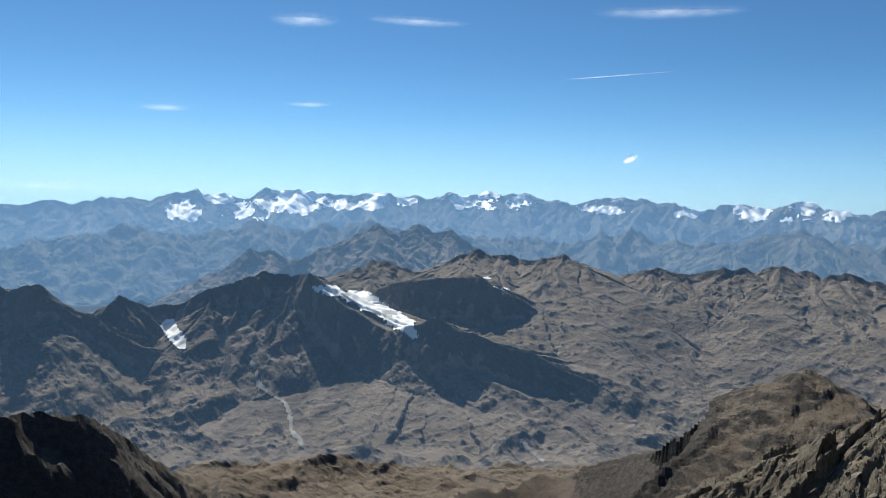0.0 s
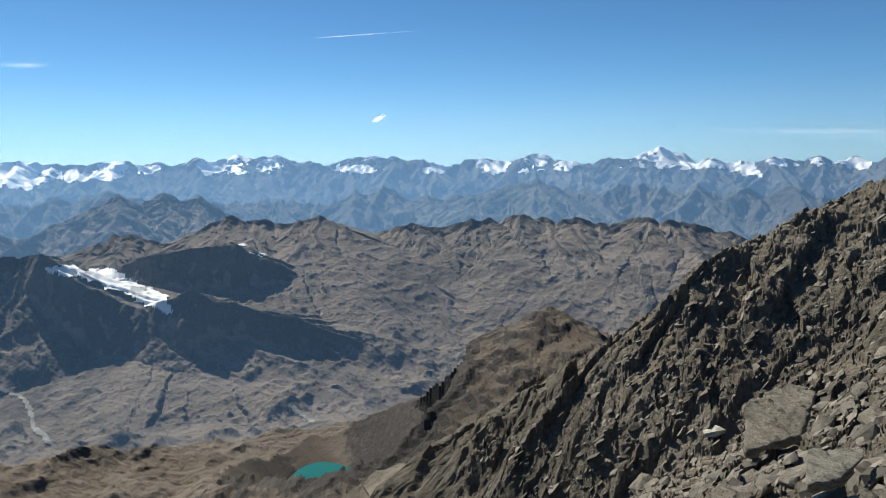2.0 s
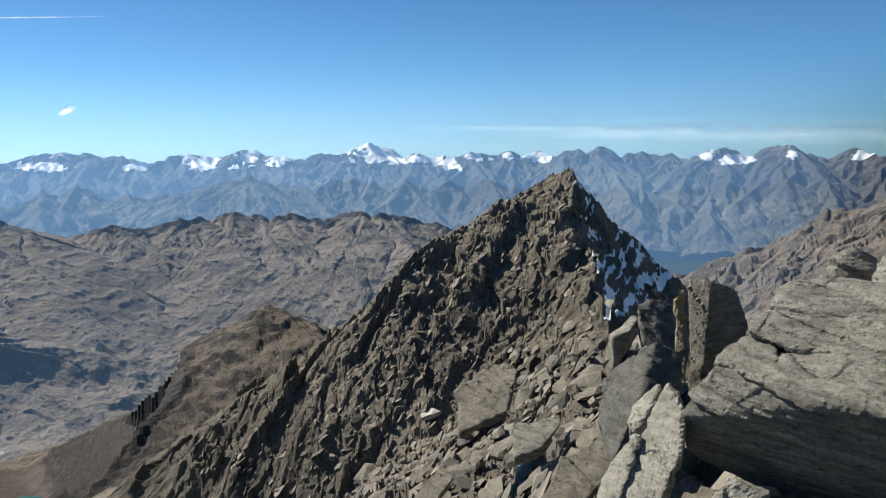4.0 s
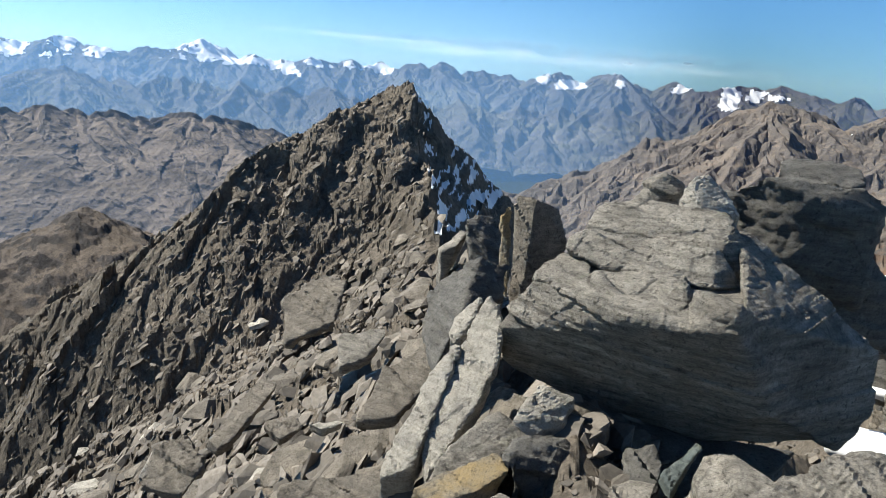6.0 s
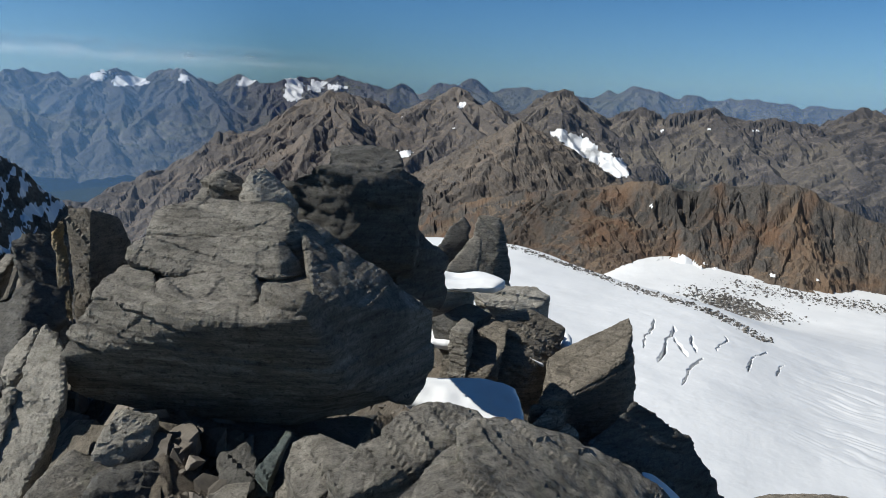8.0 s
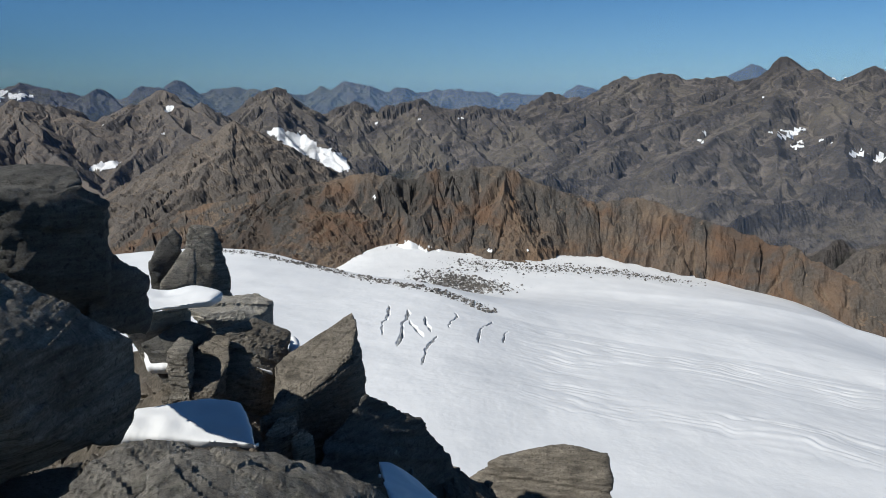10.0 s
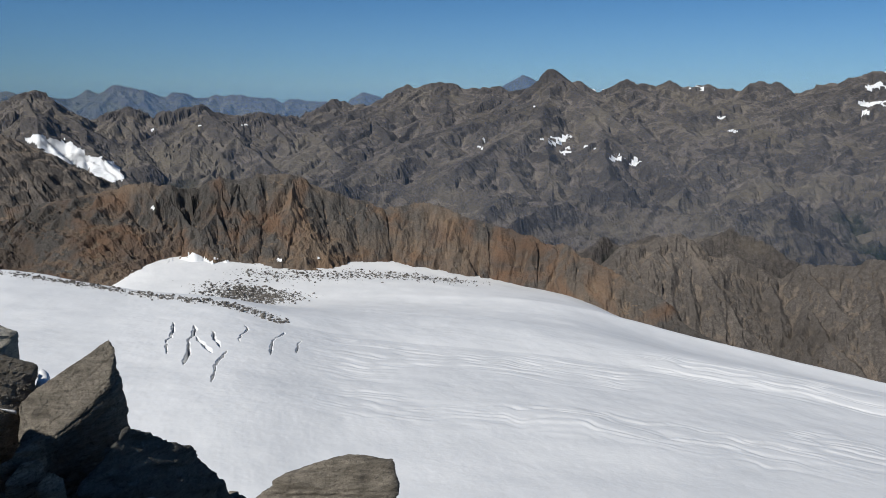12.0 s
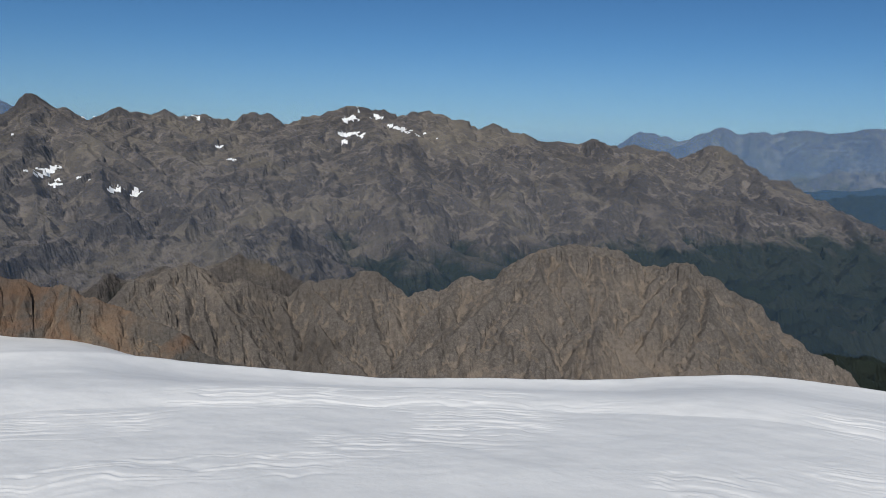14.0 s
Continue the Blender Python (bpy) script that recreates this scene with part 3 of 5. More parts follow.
# ---- near dark ridge, knob ridge, lake and the slopes below the summit ----
summit_slopes = Terrain(lambda x, y: -404 + 15 * fbm(x, y, 150, 6, 64, True), 24)
summit_slopes.ridge([polar(40, 560, -14.2), polar(33, 620, -14.4), polar(29.5, 640, -14.5), polar(27.2, 650, -14.5), polar(24.5, 660, -15.0), polar(22.1, 680, -16.6), polar(19.5, 700, -18.4), polar(16.4, 730, -20.9), polar(12, 780, -25)], 1.3, 60, 0.7)
KNOB = [polar(-45, 420, -16), polar(-33, 560, -15.0), polar(-29, 640, -13.4), polar(-27.1, 680, -11.6), polar(-25.5, 700, -10.45), polar(-23.5, 720, -11.8), polar(-21.5, 760, -13.8), polar(-19.5, 820, -15.9),
        polar(-16.2, 920, -17.9), polar(-12.8, 1040, -19.1), polar(-9.4, 1090, -19.8), polar(-4.4, 1110, -20.0), polar(-0.2, 1080, -21.2)]
summit_slopes.ridge(jagged(KNOB[:9], 0.05), 0.75, 50, 0.6, (0.6, 0.56)).ridge(KNOB[8:], 0.4, 20, 0.25)
summit_slopes.spurs(KNOB[1:8], 60, 140, 0.48, 0.65, 20, 0.5)


def slope_height(x, y):
    d = np.hypot(x, y)
    z = np.maximum(summit_slopes.height(x, y, 3, 26, 4, 22), -12 - 0.66 * d + 6 * fbm(x, y, 40, 6, 8, True))
    lake = np.hypot((x - 143) / 44, (y - 900) / 105)
    return np.where(lake < 3, np.minimum(z, -412 + 45 * np.maximum(lake - 1.05, 0)), z)


patch("summit_slopes", steps((-180, -60, 60), (-60, 45, 460), (45, 180, 30)), steps((30, 400, 40), (400, 1180, 170)), slope_height, MID_ROCK, "brown scree slopes and rocky knob below the summit")


def lake_mesh():
    pts = [(143 + 48 * math.cos(a) * (1 + 0.08 * math.sin(3 * a)), 900 + 125 * math.sin(a) * (1 + 0.06 * math.cos(2 * a))) for a in np.linspace(0, 2 * math.pi, 90, endpoint=False)]
    bm = bmesh.new()
    bm.faces.new([bm.verts.new((x, y, -400)) for x, y in pts])
    me = bpy.data.meshes.new("lake")
    bm.to_mesh(me)
    m, n, l, b = nodes_of("lake_water")
    geo = n.new("ShaderNodeNewGeometry")
    big = noise_node(n, l, geo.outputs["Position"], 0.02, 4)
    l.new(mix_node(n, l, big, (0.008, 0.10, 0.09), (0.012, 0.13, 0.115)), b.inputs["Base Color"])
    b.inputs["Roughness"].default_value = 0.25
    b.inputs["Specular IOR Level"].default_value = 0.2
    bump_node(n, l, b, [(noise_node(n, l, geo.outputs["Position"], 0.6, 4), 0.05, 0.2)])
    me.materials.append(m)
    tagged(new("lake", me), "small turquoise mountain lake among brown moraine", "lake", kind="structure")


lake_mesh()

# ---- ranges towards the north and west ----
FRONT = crest_of([(-48, -12), (-52.8, -9.44), (-55.6, -8.9), (-59.2, -6.86), (-61.2, -6.13), (-63.2, -5.01), (-65.1, -4.08), (-67.4, -3.53), (-68.8, -2.46), (-71.5, -1.25), (-73.6, -1.42),
                  (-75.4, -2.2), (-77, -2.5), (-79.2, -1.42), (-81.7, -1.1), (-82.6, -2.1), (-83.5, -1.65), (-84.7, -3.2), (-87, -6.5), (-91, -9)], 1800, 0.015, 6)
land_f = Terrain(None, 31).ridge(FRONT, 0.9, 80, 0.62).spurs(FRONT, 85, 420, 0.48, 0.9, 60, 0.55, 45)
front = patch("front_range", steps((-47, -93, 440)), steps((1280, 1950, 190)), lambda x, y: land_f.height(x, y, 5.5, 34, 9, 24), BROWN_ROCK, "brown-grey rocky range with ribs and scree gullies")
BEHIND = crest_of([(-80, -3.6), (-84.7, -2.6), (-85.9, -2.2), (-87.1, -0.84), (-88.2, -0.42), (-89.3, -1.42), (-90.7, -2.0), (-91.9, -2.2), (-93.9, -1.45), (-96.0, -1.9), (-98.3, -1.3), (-100.0, -2.0),
                   (-102.3, -1.8), (-104.2, -2.1), (-105.4, -2.9), (-108, -4)], 2700, 0.015, 7)
land_b = Terrain(None, 32).ridge(BEHIND, 0.95, 90, 0.55).spurs(BEHIND, 75, 550, 0.42, 0.9, 80, 0.5)
behind = patch("rear_range", steps((-78, -111, 300)), steps((1950, 2850, 150)), lambda x, y: land_b.height(x, y, 10, 48, 12, 30), GREY_ROCK, "grey jagged range with a small glacier")
drape("snowfield", behind, [(-88.4, -3.7, 1.1, 0.45, -0.2), (-89.7, -4.5, 1.6, 0.8, -0.35), (-91.4, -5.5, 1.7, 0.8, -0.35), (-98.2, -2.9, 0.25, 0.12, 0), (-101.2, -2.8, 0.3, 0.12, 0), (-95.2, -3.1, 0.2, 0.2, 0)], 2, FIRN,
      "pale grey hanging glacier between brown ridges", 0.2)
drape("snowfield", front, [(-81.1, -1.9, 0.3, 0.28, 0.3), (-80.6, -3.6, 0.25, 0.12, 0), (-81.4, -4.2, 0.4, 0.14, 0), (-76.6, -5.6, 1.0, 0.4, 0.2), (-77.0, -2.9, 0.3, 0.1, 0)], 1.5, FIRN, "small snow patch on brown mountainside", 0.2)
CONE = [polar(-75.5, 1050, -10.4), polar(-77.0, 1100, -9.5), polar(-79.0, 1120, -8.36), polar(-81.4, 1150, -6.8), polar(-83.0, 1170, -4.85), polar(-84.5, 1190, -3.4), polar(-85.3, 1200, -2.65), polar(-86.3, 1200, -3.55),
        polar(-87.9, 1190, -4.6), polar(-90.3, 1180, -5.8), polar(-92.2, 1170, -6.9), polar(-95, 1150, -9)]
land_k = Terrain(None, 33).ridge(jagged(CONE, 0.04), 0.7, 60, 0.55).spurs(CONE, 40, 260, 0.46, 0.75, 30, 0.5)
patch("brown_cone", steps((-73, -98, 260)), steps((820, 1320, 150)), lambda x, y: land_k.height(x, y, 4, 22, 4, 15), BROWN_ROCK, "reddish brown cone-shaped scree mountain")

WIDE = crest_of([(-101, -4.5), (-104.8, -2.5), (-106.1, -1.99), (-107.5, -0.9), (-109.2, -1.3), (-111.2, -0.8), (-113.2, -0.12), (-114.8, 0.28), (-116.8, -0.13), (-118.4, -0.09), (-120.0, -0.37), (-121.4, 0.17),
                 (-123.2, 1.13), (-124.8, 0.46), (-126.0, -0.3), (-127.2, 0.12), (-129.6, 0.26), (-130.8, 0.6), (-132.4, 0.05), (-133.6, 0.27), (-135.5, -0.07), (-137.6, 0.56), (-139.1, -0.17), (-140.4, 0.24),
                 (-142.1, 0.84), (-143.7, 1.24), (-144.9, 0.9), (-146.3, 0.4), (-148.3, 0.96), (-150.4, 0.6), (-152.3, -0.04), (-153.5, 0.32), (-155.9, -0.33), (-160.7, -0.58), (-163.4, -0.88),
                 (-166.6, -1.9), (-170.2, -1.6), (-173.8, -2.93), (-176.7, -4.6), (-179, -7), (-184, -11)], 2900, 0.012, 8)


def foothills(x, y):
    d, yaw = np.hypot(x, y), np.degrees(np.arctan2(-x, y))
    yaw = np.where(yaw > 90, yaw - 360, yaw)
    return -240 - 0.13 * np.maximum(0, d - 1500) - 0.12 * np.maximum(0, 1500 - d) - 110 * smooth(-138, -150, yaw) + 40 * fbm(x, y, 260, 6, 60, True)


land_w = Terrain(foothills, 34).ridge(WIDE, 0.9, 110, 0.55).spurs(WIDE, 260, 1150, 0.30, 0.8, 90, 0.5, 45).spurs(WIDE, 110, 380, 0.5, 0.9, 60, 0.55, 50)
wide = patch("wide_range", steps((-99, -186, 620)), steps((720, 1400, 90), (1400, 2100, 100), (2100, 2700, 160), (2700, 3020, 90)), lambda x, y: land_w.height(x, y, 13, 66, 14, 40), GREY_ROCK,
             "long grey-brown mountain range with scree gullies and green flanks")
drape("snowfield", wide, [(-118.0, -4.1, 0.5, 0.35, 0), (-116.0, -4.4, 0.4, 0.2, 0), (-119.6, -7.1, 0.2, 0.25, 0), (-123.2, -3.7, 0.9, 0.3, 0.15), (-124.8, -4.3, 0.8, 0.35, 0.1), (-127.3, -4.9, 0.6, 0.3, 0.1), (-128.9, -5.1, 0.3, 0.25, 0),
                          (-143.7, 0.4, 0.6, 0.6, 0), (-145.1, 0.3, 0.5, 0.25, 0), (-143.6, -0.9, 0.9, 0.25, 0), (-143.0, -1.4, 0.9, 0.2, 0.3), (-148.0, -0.6, 1.6, 0.2, -0.25), (-126, 0.0, 0.4, 0.25, 0), (-133, 0.0, 0.9, 0.2, 0),
                          (-134.5, -1.9, 0.4, 0.15, 0), (-135.3, -2.8, 0.4, 0.12, 0), (-121.8, -1.4, 0.3, 0.1, 0)], 2, FIRN, "white snow patch on grey mountain flank", 0.75)
RIBS = crest_of([(-124, -12.5), (-129, -10.8), (-132.2, -9.8), (-134.4, -11.3), (-137.1, -11.86), (-139.1, -12.4), (-141.0, -11.3), (-144.1, -10.6), (-147.1, -12.9), (-149.3, -11.75), (-152.4, -10.65), (-153.9, -10.95),
                 (-157.5, -8.6), (-160.7, -8.15), (-163.6, -8.8), (-166.3, -9.22), (-168.6, -9.82), (-172.1, -11.03), (-175.5, -13.6), (-180, -17)], 880, 0.02, 9)
land_r = Terrain(None, 35).ridge(RIBS, 1.0, 40, 0.72).spurs(RIBS, 24, 190, 0.58, 1.1, 22, 0.7, 35)
patch("ribbed_ridge", steps((-122, -183, 520)), steps((600, 960, 150)), lambda x, y: land_r.height(x, y, 3.2, 15, 6, 13), BROWN_ROCK, "brown ribbed rock ridge beyond the glacier")

# ---- red rock ridge above the glacier ----
RED = [polar(-74, 700, -12.5), polar(-77.5, 680, -10.6), polar(-80.9, 650, -9.2), polar(-83.8, 620, -8.24), polar(-87.1, 590, -7.65), polar(-89.9, 570, -7.44), polar(-92.0, 560, -7.0), polar(-94.8, 550, -6.5), polar(-97.3, 550, -7.15),
       polar(-98.1, 550, -7.0), polar(-99.3, 545, -6.25), polar(-100.5, 545, -6.6), polar(-102.1, 545, -6.05), polar(-104.5, 545, -6.3), polar(-106.1, 545, -7.05), polar(-108, 545, -7.7), polar(-110.3, 545, -8.5), polar(-112.3, 545, -8.5),
       polar(-114.3, 545, -8.35), polar(-116.2, 540, -8.95), polar(-118.4, 540, -9.65), polar(-121.8, 530, -10.5), polar(-124.8, 520, -11.3), polar(-127.8, 510, -12.8), polar(-130.3, 500, -13.9), polar(-132.5, 490, -15.7), polar(-137, 480, -18)]
land_d = Terrain(None, 36).ridge(jagged(RED[:7], 0.03), 0.62, 60, 0.55).ridge(jagged(RED[6:], 0.1), 1.5, 36, 0.62).spurs(RED[7:14], 20, 42, 0.9, 1.7, 10, 0.9, 20)
red = patch("red_ridge", steps((-72, -92, 150), (-92, -126, 520), (-126, -140, 100)), steps((430, 580, 170), (580, 800, 30)), lambda x, y: land_d.height(x, y, 2.4, 11, 4.5, 8), RED_ROCK, "rust-red and grey rock ridge above the glacier")

drape("snow_apron", red, [(-97.4, -13.3, 2.7, 1.55, 0.0), (-94.6, -14.2, 1.6, 0.7, 0.15), (-101.0, -14.0, 1.4, 0.5, 0.2)], 1.5, GLACIER_SNOW, "white snow apron reaching up into the dark ridge", 0.16)
drape("snowfield", red, [(-94.9, -8.3, 0.16, 0.3, 0.4), (-106.2, -12.4, 0.2, 0.25, 0), (-103.4, -12.4, 0.2, 0.2, 0)], 1.0, FIRN, "small snow patch on the dark ridge", 0.5)

# ---- glacier ----
BOWL = np.array([(-68, 430, -86, -92, -175, -260), (-75, 420, -85, -92, -175, -255), (-84, 400, -80, -97, -170, -245), (-88, 370, -81, -112, -160, -220), (-91, 340, -82, -108, -108, -110), (-96, 310, -81, -110, -106, -100), (-100.5, 290, -80, -112, -108, -100), (-104, 270, -83, -112, -113, -105),
                 (-110, 270, -88, -112, -116, -110), (-120, 270, -92, -112, -125, -140), (-127, 270, -94, -117, -134, -190), (-133, 270, -96, -128, -170, -260), (-147, 270, -99, -139, -190, -280), (-162, 270, -98, -133, -185, -280),
                 (-173, 270, -92, -119, -170, -270), (-190, 270, -90, -118, -170, -270)])
CRACKS = [(-96.6, -97.3, 215, 262, 1.3), (-95.3, -95.9, 228, 268, 0.9), (-98.3, -97.4, 226, 246, 1.9), (-99.0, -98.4, 232, 252, 1.6), (-98.0, -99.4, 196, 226, 0.8), (-100.4, -100.8, 238, 262, 0.6), (-102.4, -103.4, 226, 258, 0.6), (-104.4, -104.9, 232, 250, 0.5)]


def glacier_height(x, y):
    yaw, d = np.degrees(np.arctan2(-x, y)), np.hypot(x, y)
    yaw = np.where(yaw > 90, yaw - 360, yaw)
    fine = np.linspace(64, 194, 521)
    col = []
    for k in range(1, 6):
        line = np.interp(fine, -BOWL[:, 0], BOWL[:, k])
        for _ in range(3):
            line = np.convolve(np.pad(line, 8, mode="edge"), np.ones(17) / 17, "valid")
        col.append(np.interp(-yaw, fine, line))
    near = -66 - (d - 100) * 0 + (col[1] + 66) * np.clip((d - 100) / (col[0] - 100), 0, 1)
    z = np.where(d < 100, -66 + (100 - d) * 0.75, near)
    z = np.where(d > col[0], col[1] + (col[2] - col[1]) * smooth(0, 1, (d - col[0]) / (420 - col[0] + 1e-6)), z)
    z = np.where(d > np.maximum(420, col[0]), col[2] + (col[3] - col[2]) * (d - 420) / 80, z)
    z = np.where(d > 500, col[3] + (col[4] - col[3]) * (d - 500) / 150, z)
    z = z + 0.7 * fbm(x, y, 60, 3, 91) + 0.10 * fbm(x, y, 7, 4, 92)
    bend = d / 2.4 + 2.2 * value2(yaw / 7, d / 45, 93) + 0.9 * value2(yaw / 1.5, d / 12, 94)
    runnels = np.maximum(0, 1 - 2.2 * np.abs(value2(yaw / 5.0, bend, 97))) * smooth(0.0, 0.5, value2(yaw / 9, d / 35, 98) + 0.25)
    z = z - 0.38 * runnels * smooth(-104, -110, yaw) * smooth(150, 190, d) * smooth(430, 330, d)
    for y0, y1, d0, d1, wide_m in CRACKS:
        t = np.clip((d - d0) / (d1 - d0), 0, 1)
        mid = (y0 + (y1 - y0) * t + 0.22 * fbm(d, d * 0 + y0, 9, 3, 95)) * np.pi / 180
        off = np.abs(np.radians(yaw) - mid) * d
        half = 0.7 * wide_m * np.clip(1.2 + fbm(d, d * 0 + y1, 12, 3, 96), 0.15, 2) * smooth(d0 - 2, d0 + 4, d) * smooth(d1 + 2, d1 - 6, d)
        z = z - 4.0 * smooth(1.0, 0.45, off / (half * 0.5 + 1e-3)) * (half > 0.12)
    return z


patch("glacier", steps((-64, -92, 100), (-92, -106, 300), (-106, -190, 420)), steps((60, 170, 40), (170, 300, 200), (300, 520, 100), (520, 650, 10)), glacier_height, GLACIER_SNOW,
      "broad white snow-covered glacier with crevasses and melt runnels", "glacier", smoothed=True)

FAR_VALLEY = crest_of([(-160, -6), (-166, -4), (-171, -4.0), (-175, -3.6), (-178, -3.3), (-182, -3.0), (-190, -2.6)], 3500, 0.01, 44, 0.04)
land_v = Terrain(None, 45).ridge(FAR_VALLEY, 0.5, 200, 0.4).spurs(FAR_VALLEY, 200, 600, 0.4, 0.5, 80, 0.4)
patch("forest_slope", steps((-158, -191, 150)), steps((1000, 2700, 60), (2700, 3600, 80)), lambda x, y: np.maximum(land_v.height(x, y, 6, 60), -330 - 0.05 * (np.hypot(x, y) - 1000) + 30 * fbm(x, y, 240, 5, 61, True)), FOREST, "dark forested valley side in blue haze")

# ---- painted sheets standing in for hazy air between the ranges ----
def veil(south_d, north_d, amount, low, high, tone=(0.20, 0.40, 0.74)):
    """A sheet whose bluish colour stands in for haze round the place, nearer or farther as the valleys run."""
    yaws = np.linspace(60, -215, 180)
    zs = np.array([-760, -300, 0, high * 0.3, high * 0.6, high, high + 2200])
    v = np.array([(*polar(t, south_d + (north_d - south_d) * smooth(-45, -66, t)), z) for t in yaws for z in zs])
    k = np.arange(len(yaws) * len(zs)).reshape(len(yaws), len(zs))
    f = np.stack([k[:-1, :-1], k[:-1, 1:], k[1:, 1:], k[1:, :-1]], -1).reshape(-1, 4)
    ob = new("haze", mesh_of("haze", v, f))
    ob.data.materials.append(veil_material("painted_haze", amount, low, high, tone))
    tagged(ob, "thin bluish sheet painted as haze over the far valleys", "haze", "layers of haze", "structure")


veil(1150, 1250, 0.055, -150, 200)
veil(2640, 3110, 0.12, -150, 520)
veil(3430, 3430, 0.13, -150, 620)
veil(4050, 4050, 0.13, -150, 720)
# the farthest, paler sheet whitens the sky along the horizon
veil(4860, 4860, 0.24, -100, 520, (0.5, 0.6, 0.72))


# ---- clouds and a contrail ----
def cloud_material(name, density, scale, wisp):
    m, n, l, b = nodes_of(name)
    n.remove(b)
    tex = n.new("ShaderNodeTexCoord")
    mp = n.new("ShaderNodeMapping")
    mp.inputs["Scale"].default_value = (wisp, wisp, 1.0)
    l.new(tex.outputs["Object"], mp.inputs["Vector"])
    puff = ramp_node(n, l, noise_node(n, l, mp.outputs[0], scale, 7, 0.6, 0.4), [(0.36, (0,)), (0.66, (1,))])
    mask = n.new("ShaderNodeMath")
    mask.operation = "MULTIPLY"
    l.new(puff, mask.inputs[0])
    l.new(attribute_node(n, "core"), mask.inputs[1])
    amount = n.new("ShaderNodeMath")
    amount.operation = "MULTIPLY"
    l.new(mask.outputs[0], amount.inputs[0])
    amount.inputs[1].default_value = density
    clear, flat, out = n.new("ShaderNodeBsdfTransparent"), n.new("ShaderNodeBsdfDiffuse"), n.new("ShaderNodeMixShader")
    up, down = n.new("ShaderNodeCombineXYZ"), n.new("ShaderNodeCombineXYZ")
    up.inputs[2].default_value, down.inputs[2].default_value = 1.0, -1.0
    glow, both = n.new("ShaderNodeBsdfTranslucent"), n.new("ShaderNodeAddShader")
    l.new(up.outputs[0], flat.inputs["Normal"])
    l.new(down.outputs[0], glow.inputs["Normal"])
    l.new(flat.outputs[0], both.inputs[0])
    l.new(glow.outputs[0], both.inputs[1])
    flat.inputs[0].default_value, glow.inputs[0].default_value = (0.95, 0.96, 0.97, 1), (0.6, 0.61, 0.63, 1)
    l.new(amount.outputs[0], out.inputs[0])
    l.new(clear.outputs[0], out.inputs[1])
    l.new(both.outputs[0], out.inputs[2])
    l.new(out.outputs[0], n["Material Output"].inputs[0])
    return m


def cloud(name, yaw, elev, width, height, tilt, material, label, category="cloud", puff=0.06):
    """A thin sheet of cloud, swollen in the middle; width and height in degrees of sky."""
    d = 4700
    us, vs = np.linspace(-1, 1, 33), np.linspace(-1, 1, 13)
    verts, core = [], []
    w, h = d * radians(width) / 2, d * radians(height) / 2
    for u in us:
        for v in vs:
            r = u * u + v * v
            verts.append((u * w, -puff * h * max(0, 1 - r) * 10, v * h + u * w * tilt))
            core.append(max(0.0, 1 - r) ** 1.6)
    k = np.arange(len(us) * len(vs)).reshape(len(us), len(vs))
    f = np.stack([k[:-1, :-1], k[1:, :-1], k[1:, 1:], k[:-1, 1:]], -1).reshape(-1, 4)
    ob = new(name, mesh_of(name, verts, f))
    ob.data.attributes.new("core", "FLOAT", "POINT").data.foreach_set("value", np.array(core, np.float32))
    ob.data.materials.append(material)
    ob.matrix_world = pose(*polar(yaw, d, elev), 0, 0, yaw)
    tagged(ob, label, category, "clouds")


WISP = cloud_material("cirrus", 0.2, 0.012, 0.35)
PUFF = cloud_material("small_cloud", 0.9, 0.02, 1.0)
TRAIL = cloud_material("contrail", 0.55, 0.004, 1.0)
for spec in [(10.2, 11.98, 5.34, 1.3, 0.029), (2.26, 12.23, 7.86, 0.9, -0.021), (-15.08, 12.91, 11.25, 1.2, -0.016), (19.47, 5.55, 4.14, 0.8, 0.019), (9.72, 6.24, 3.92, 0.6, 0.036), (-44.19, 1.6, 22, 0.8, -0.026), (-61.95, 1.14, 34, 1.6, -0.038), (-58, 0.9, 34, 1.6, -0.03), (-50.55, 1.27, 20, 1.6, -0.009), (26.06, 0.05, 6.59, 0.7, 0.015)]:
    cloud("cloud", *spec, WISP, "thin white cirrus streak high in the blue sky")
cloud("cloud", -13.03, 2.98, 1.35, 0.7, 0.35, PUFF, "small ragged white cloud above the far range")
cloud("contrail", -12.13, 8.71, 8.37, 0.13, 0.072, TRAIL, "straight thin white contrail", "contrail", 0.02)


# ---- summit ridge ----
APEX = (22.06, 20.63, -0.72)
summit = Terrain(None, 41)
# the left flank of the pyramid falls from this edge, given as x and z
EDGE_X = [-8, 0, 5, 8.85, 10.66, 12.69, 15.39, 18.62, 20.5, 22.06, 30]
EDGE_Z = [-32, -20, -14, -9.1, -7.0, -5.35, -3.75, -2.05, -1.45, -0.75, -8]
summit.ridge([APEX, polar(-48.9, 30.8, -3.6), polar(-50.9, 31.4, -5.5), polar(-53.1, 32, -7.55), polar(-55.1, 32.6, -9.3), polar(-58.5, 33, -13.5)], 1.5, 8, 1.3)
summit.ridge([APEX, (20.28, 18.12, -3.03), (15.6, 13.2, -4.5), (12.63, 10.32, -3.7), (9.05, 6.78, -2.9), (6.6, 4.2, -2.6)], 0.66, 2, 0.7, (1.5, 1.4))
summit.ridge([(6.6, 4.2, -2.6), (4.6, 2.3, -2.3), (2.0, 0.8, -1.95), (0, 0, -1.75), (-2, -1.5, -1.9), (-6, -4, -4)], 0.55, 2, 0.8)
summit.ridge([(5.8, 2.6, -2.6), (7.6, 1.6, -3.4), (9.6, 1.4, -3.65), (13.3, 1.9, -3.7), (18, 1.5, -7)], 0.6, 0.8, 1.1)
